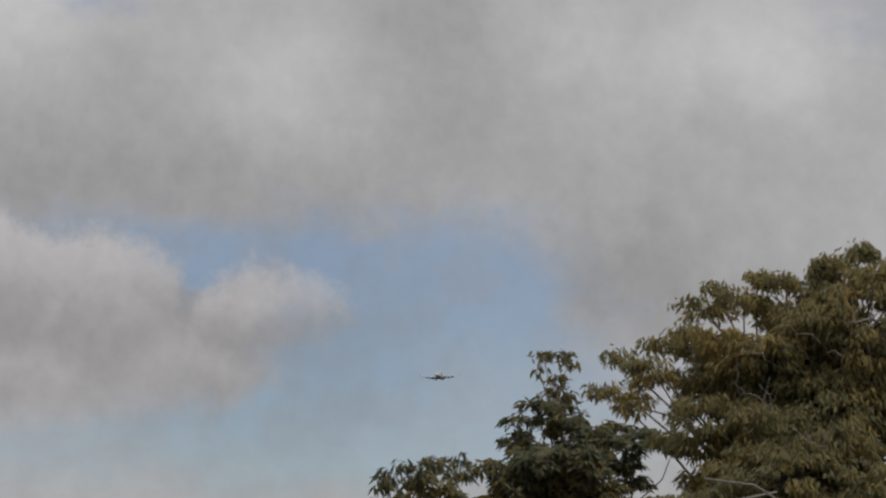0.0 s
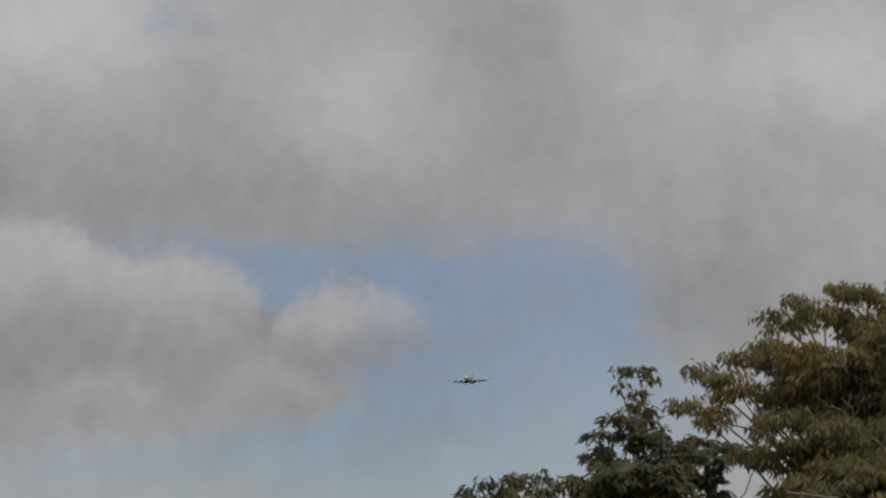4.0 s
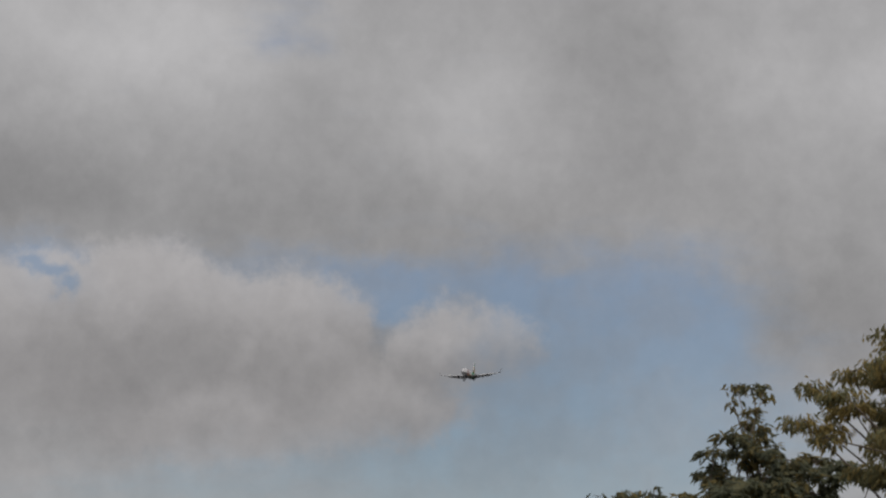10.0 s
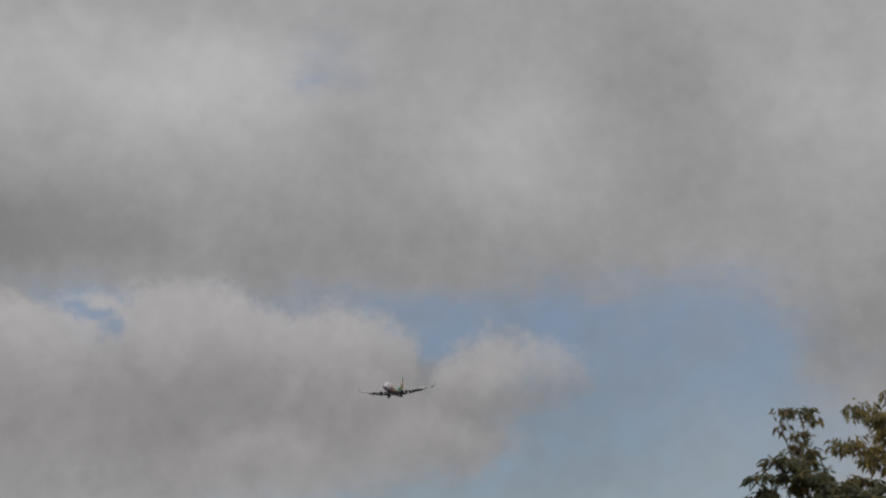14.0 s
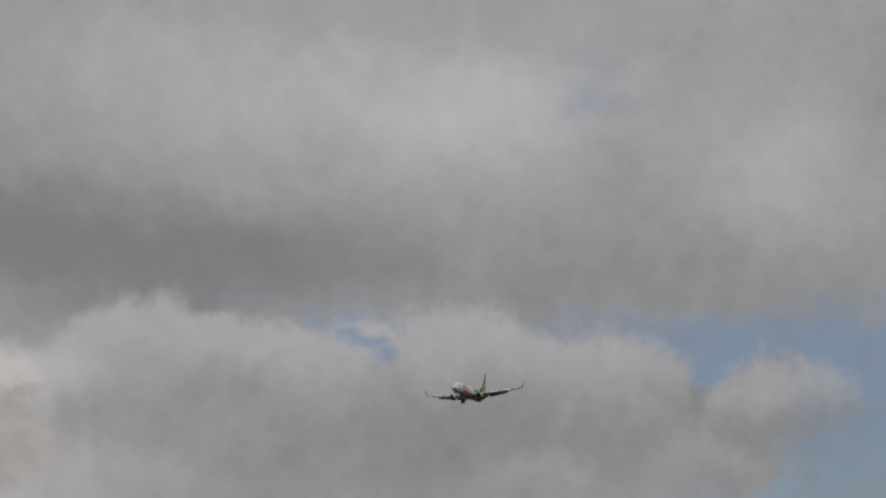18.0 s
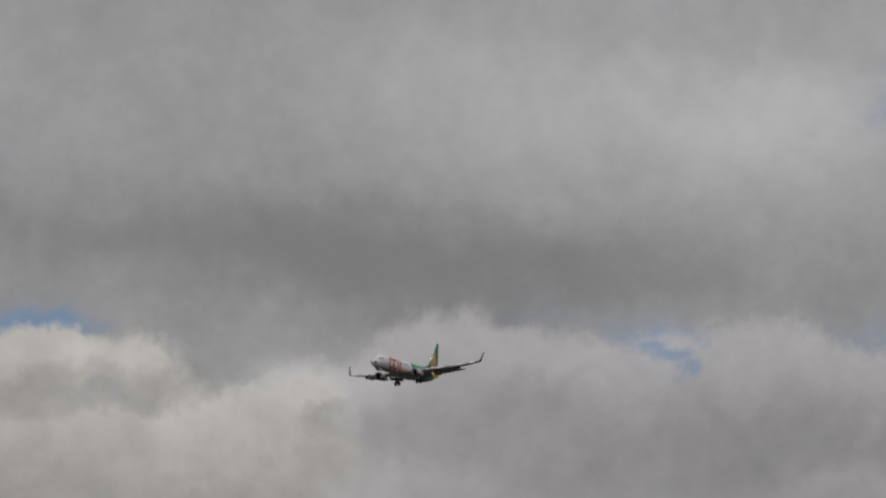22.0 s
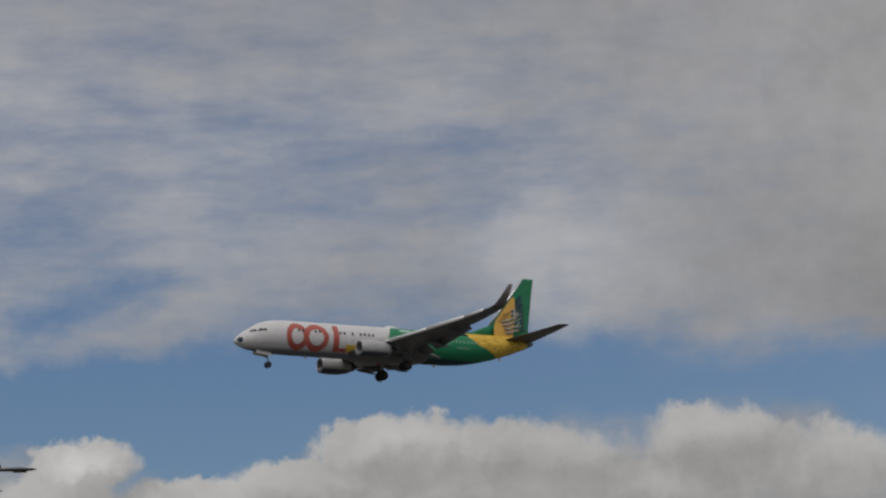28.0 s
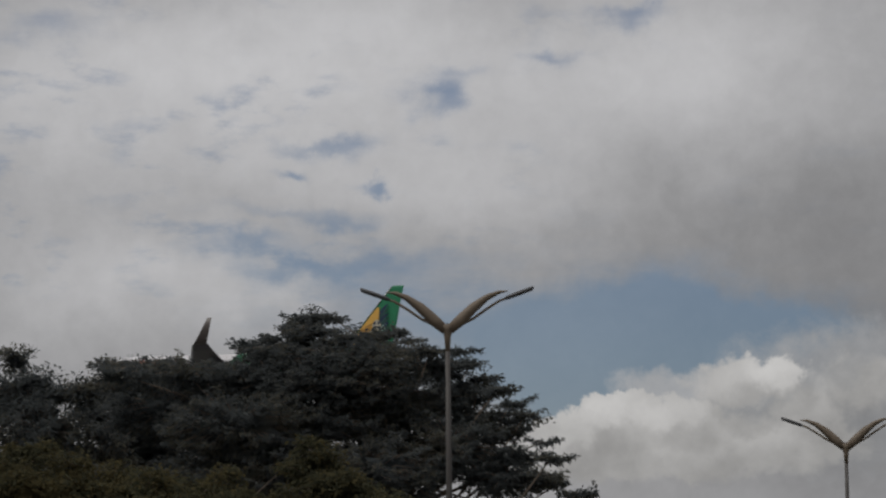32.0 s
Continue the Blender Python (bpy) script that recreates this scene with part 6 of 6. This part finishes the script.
SPREAD = [(-27.28, 5.82, 0.39, 0.10), (-26.82, 5.79, 0.28, 0.09), (-27.69, 5.64, 0.30, 0.10), (-27.17, 5.52, 0.64, 0.19), (-28.10, 5.39, 0.30, 0.09), (-28.56, 5.24, 0.35, 0.09), (-27.86, 5.16, 0.81, 0.23), (-26.47, 5.38, 0.42, 0.14), (-26.01, 5.40, 0.46, 0.14), (-25.48, 5.51, 0.30, 0.09), (-25.19, 5.37, 0.19, 0.08), (-25.78, 5.08, 0.93, 0.25), (-24.84, 5.11, 0.35, 0.09), (-24.38, 5.11, 0.35, 0.09), (-24.04, 4.83, 0.30, 0.09), (-24.62, 4.78, 0.70, 0.23), (-23.81, 4.52, 0.37, 0.09), (-23.46, 4.31, 0.37, 0.10), (-24.16, 4.26, 0.70, 0.25), (-23.18, 4.00, 0.35, 0.09), (-22.89, 3.78, 0.30, 0.09), (-23.70, 3.73, 0.70, 0.23), (-22.72, 3.66, 0.25, 0.07), (-23.24, 3.44, 0.56, 0.16)]
SPREAD_MORE = [(-22.66, 3.20, 0.30, 0.08), (-23.13, 2.90, 0.58, 0.16), (-22.38, 2.89, 0.30, 0.09), (-22.79, 2.51, 0.58, 0.14), (-22.27, 2.38, 0.35, 0.10), (-21.76, 2.14, 0.51, 0.09), (-26.71, 4.46, 1.51, 0.58), (-28.10, 4.46, 1.04, 0.53), (-25.32, 3.98, 1.51, 0.70), (-27.18, 3.54, 1.62, 0.70), (-29.02, 4.47, 0.81, 0.39), (-29.83, 4.68, 0.81, 0.25), (-30.52, 4.76, 0.81, 0.21), (-31.21, 4.68, 0.53, 0.16), (-28.79, 3.55, 1.51, 0.70), (-30.17, 3.90, 1.39, 0.58), (-24.40, 3.05, 1.39, 0.70), (-26.14, 2.60, 1.85, 0.70), (-23.25, 2.46, 0.93, 0.35), (-28.10, 2.51, 1.85, 0.70), (-26.71, 4.92, 1.27, 0.35), (-25.66, 4.79, 1.04, 0.32), (-28.21, 4.93, 0.70, 0.21), (-29.14, 4.75, 0.58, 0.16), (-27.17, 5.27, 0.58, 0.16)]
HEDGE = [(-30.17, 2.41, 2.32, 0.52), (-27.64, 2.39, 1.39, 0.46), (-32.45, 2.53, 1.27, 0.58), (-30.75, 3.44, 1.85, 0.70), (-30.86, 4.36, 1.16, 0.42), (-29.83, 4.36, 1.04, 0.39), (-32.91, 3.79, 0.93, 0.58), (-33.26, 4.93, 0.41, 0.29), (-32.92, 4.48, 0.58, 0.29), (-33.37, 4.25, 0.70, 0.46), (-32.35, 4.25, 0.46, 0.23), (-31.09, 4.84, 0.81, 0.21), (-30.29, 4.76, 0.70, 0.21), (-29.25, 4.70, 0.70, 0.23), (-31.78, 4.36, 0.81, 0.29), (-30.63, 4.02, 1.27, 0.52), (-29.02, 3.89, 1.04, 0.58), (-32.68, 3.45, 1.27, 0.70), (-30.74, 2.98, 1.62, 0.70), (-28.68, 2.86, 1.27, 0.70), (-27.27, 5.76, 0.35, 0.21)]
BUSH = [(-32.68, 2.19, 1.27, 0.41), (-31.08, 2.13, 1.27, 0.35), (-29.14, 2.11, 0.58, 0.23), (-30.17, 1.72, 1.85, 0.46), (-27.18, 2.73, 0.46, 0.29), (-26.84, 2.27, 0.70, 0.35), (-33.36, 2.54, 0.81, 0.46), (-26.26, 1.80, 0.93, 0.46), (-28.11, 1.82, 1.16, 0.35), (-29.02, 2.51, 0.23, 0.21), (-32.95, 3.08, 0.30, 0.24), (-33.30, 2.95, 0.40, 0.22), (-32.10, 2.84, 0.34, 0.20), (-31.30, 2.62, 0.30, 0.18), (-30.50, 2.50, 0.36, 0.20), (-29.70, 2.34, 0.26, 0.16), (-29.15, 2.58, 0.12, 0.10), (-27.30, 3.12, 0.22, 0.18), (-26.95, 2.86, 0.26, 0.18), (-26.50, 2.62, 0.24, 0.16), (-27.60, 2.72, 0.24, 0.18), (-26.15, 2.28, 0.26, 0.16)]

olive_tree = build_tree((91.5, 45), OLIVE + OLIVE_MORE + OLIVE_INNER, 0.15, 84000, 0.29, 1.1, LEAF_OLIVE, "broad olive-green tree with yellowing drooping leaves", 1, depth=1.3, twig=0.16, core=0.60, inside=0.5, cover=0.8, hollow=0.62, ragged=1.06, group="trees beside the road lamps", front=90, even=0.88)
for course, girth in (([(87.85, 2.68), (88.51, 2.56), (89.17, 2.59), (89.82, 2.72), (90.42, 2.86)], 0.028), ([(88.94, 3.10), (89.96, 2.99), (90.87, 2.43), (91.55, 2.07)], 0.018)):
    # bare pale limbs in front of the leaves
    line = [sight(a, e, 41.6 + 0.12 * k) - Vector((*at_sight(91.5, 45), 0)) for k, (a, e) in enumerate(course)]
    child("limb", mesh("limb", *tube(line, [girth * (1 - 0.12 * k) for k in range(len(line))], 7), PALE_BARK), olive_tree, "bare pale limb")
build_tree((86.3, 52), GREEN + GREEN_MORE, 0.19, 19000, 0.36, 0.55, LEAF_GREEN, "dark green tree with a thin sprig at its top", 2, depth=1.2, girth=0.16, twig=0.12, core=0.6, inside=0.5, cover=0.6, ragged=1.06, group="trees beside the road lamps", even=0.92)
build_tree((83.1, 56), FROND, 0.25, 3000, 0.26, 0.9, LEAF_GREEN, "small dark green tree with drooping fronds", 3, depth=0.8, girth=0.12, twig=0.12, core=0.4, ragged=1.06, group="trees beside the road lamps")
build_tree((81.2, 58), LOW, 0.13, 8000, 0.4, 0.3, LEAF_OLIVE, "low olive-green tree behind the taller ones", 4, depth=0.8, girth=0.12, twig=0.25, group="trees beside the road lamps")
build_tree((56.3, 120), FAR23, 0.22, 9000, 0.45, 0.2, LEAF_DEEP, "distant dark tree behind the lamp", 5, depth=1.5, girth=0.25, twig=0.5, group="dark trees beyond the road")
build_tree((19.2, 100), DOME, 0.13, 38000, 0.5, 0.5, LEAF_DEEP, "dense dark dome-shaped tree", 6, depth=1.6, girth=0.3, twig=0.26, core=0.70, inside=0.6, cover=1.0, group="dark trees beyond the road")
build_tree((16.2, 104), DOMELOW, 0.14, 16000, 0.5, 0.5, LEAF_DEEP, "low dark green tree with a flat crown", 7, depth=1.6, girth=0.25, twig=0.26, core=0.70, inside=0.6, cover=1.0, group="trees beside the road lamps")
build_tree((-3.0, 96), CROWN_A, 0.13, 28000, 0.5, 0.5, LEAF_DEEP, "dark tree rising behind the flat roof", 8, depth=1.4, girth=0.25, twig=0.24, core=0.70, inside=0.6, cover=1.0, group="dark trees beyond the road")
build_tree((-0.9, 100), CROWN_B, 0.13, 34000, 0.5, 0.5, LEAF_DEEP, "dense dark rounded tree", 9, depth=1.6, girth=0.28, twig=0.26, core=0.70, inside=0.6, cover=1.0, group="dark trees beyond the road")
build_tree((1.2, 104), CROWN_C, 0.12, 9000, 0.45, 0.4, LEAF_DEEP, "thin-crowned tree with open twigs", 10, depth=1.2, girth=0.2, twig=0.22, group="dark trees beyond the road", core=0.0, ragged=1.3)
build_tree((3.0, 102), CROWN_D, 0.13, 24000, 0.5, 0.4, LEAF_DEEP, "dark tree with a ragged crown", 11, depth=1.6, girth=0.25, twig=0.24, group="dark trees beyond the road", core=0.6, solid=0.38, ragged=1.22)
build_tree((4.7, 106), CROWN_E, 0.13, 5000, 0.45, 0.4, LEAF_DEEP, "small ragged dark green tree", 12, depth=1.0, girth=0.16, twig=0.34, group="dark trees beyond the road", core=0.0, ragged=1.25)
build_tree((-25.2, 82), SPREAD + SPREAD_MORE, 0.16, 125000, 0.3, 0.1, LEAF_CEDAR, "wide dark tree with layered feathery sprays", 13, depth=2.2, girth=0.35, twig=0.36, core=0.50, inside=0.55, cover=1.0, solid=0.12, ragged=1.05, group="dark trees beyond the road", spray=0.75)
build_tree((-31.2, 88), HEDGE, 0.14, 60000, 0.5, 0.4, LEAF_CEDAR, "dark dense tree beside the spreading one", 14, depth=1.8, girth=0.25, twig=0.28, core=0.46, inside=0.7, cover=1.0, group="dark trees beyond the road")
build_tree((-30.5, 48), BUSH, 0.11, 40000, 0.4, 0.3, LEAF_BUSH, "yellow-green bushy shrub in front of the trees", 15, depth=1.2, girth=0.12, twig=0.17, core=0.70, ragged=1.2, inside=0.7, cover=0.6, group="dark trees beyond the road")


def build_bare_tree(az, el, d, seed):
    rng = np.random.default_rng(seed)
    x, y = at_sight(az, d)
    root = tagged(new("tree"), "leafless pale tree with fine upright twigs", "tree")
    root.matrix_basis = pose(x, y, 0)
    top = sight(az, el, d).z
    child("trunk", mesh("trunk", *tube([(0, 0, -0.1), (0.05, 0, top * 0.3), (0, 0.05, top * 0.55)], [0.16, 0.12, 0.09], 8), PALE_BARK), root, "pale bare trunk")
    for k in range(18):
        a = 2 * math.pi * k / 9 + rng.uniform(-0.2, 0.2)
        r = rng.uniform(0.4, 1.25)
        start = Vector((0, 0.03, top * rng.uniform(0.4, 0.55)))
        mid = Vector((r * 0.6 * math.cos(a), r * 0.6 * math.sin(a), top * 0.72))
        tip = Vector((r * math.cos(a), r * math.sin(a), top * rng.uniform(0.9, 1.0)))
        limb = [tube([start, mid, tip], [0.06, 0.035, 0.012], 6)]
        for j in range(10):
            f = rng.uniform(0.1, 0.9)
            q = mid.lerp(tip, f)
            b = rng.uniform(0, 6.28)
            limb.append(tube([q, q + Vector((0.16 * math.cos(b), 0.16 * math.sin(b), 0.25)), q + Vector((0.25 * math.cos(b), 0.25 * math.sin(b), min(0.6, top - q.z)))], [0.016, 0.012, 0.007], 4))
        child("limb", mesh("limb", *joined(limb), PALE_BARK), root, "bare limb with twigs")


build_bare_tree(8.98, 5.70, 70, 31)


def motions():
    """The airliner's flight."""
    walk(airliner, [(k * 0.5, airliner_pose(k * 0.5)) for k in range(65)])


motions()
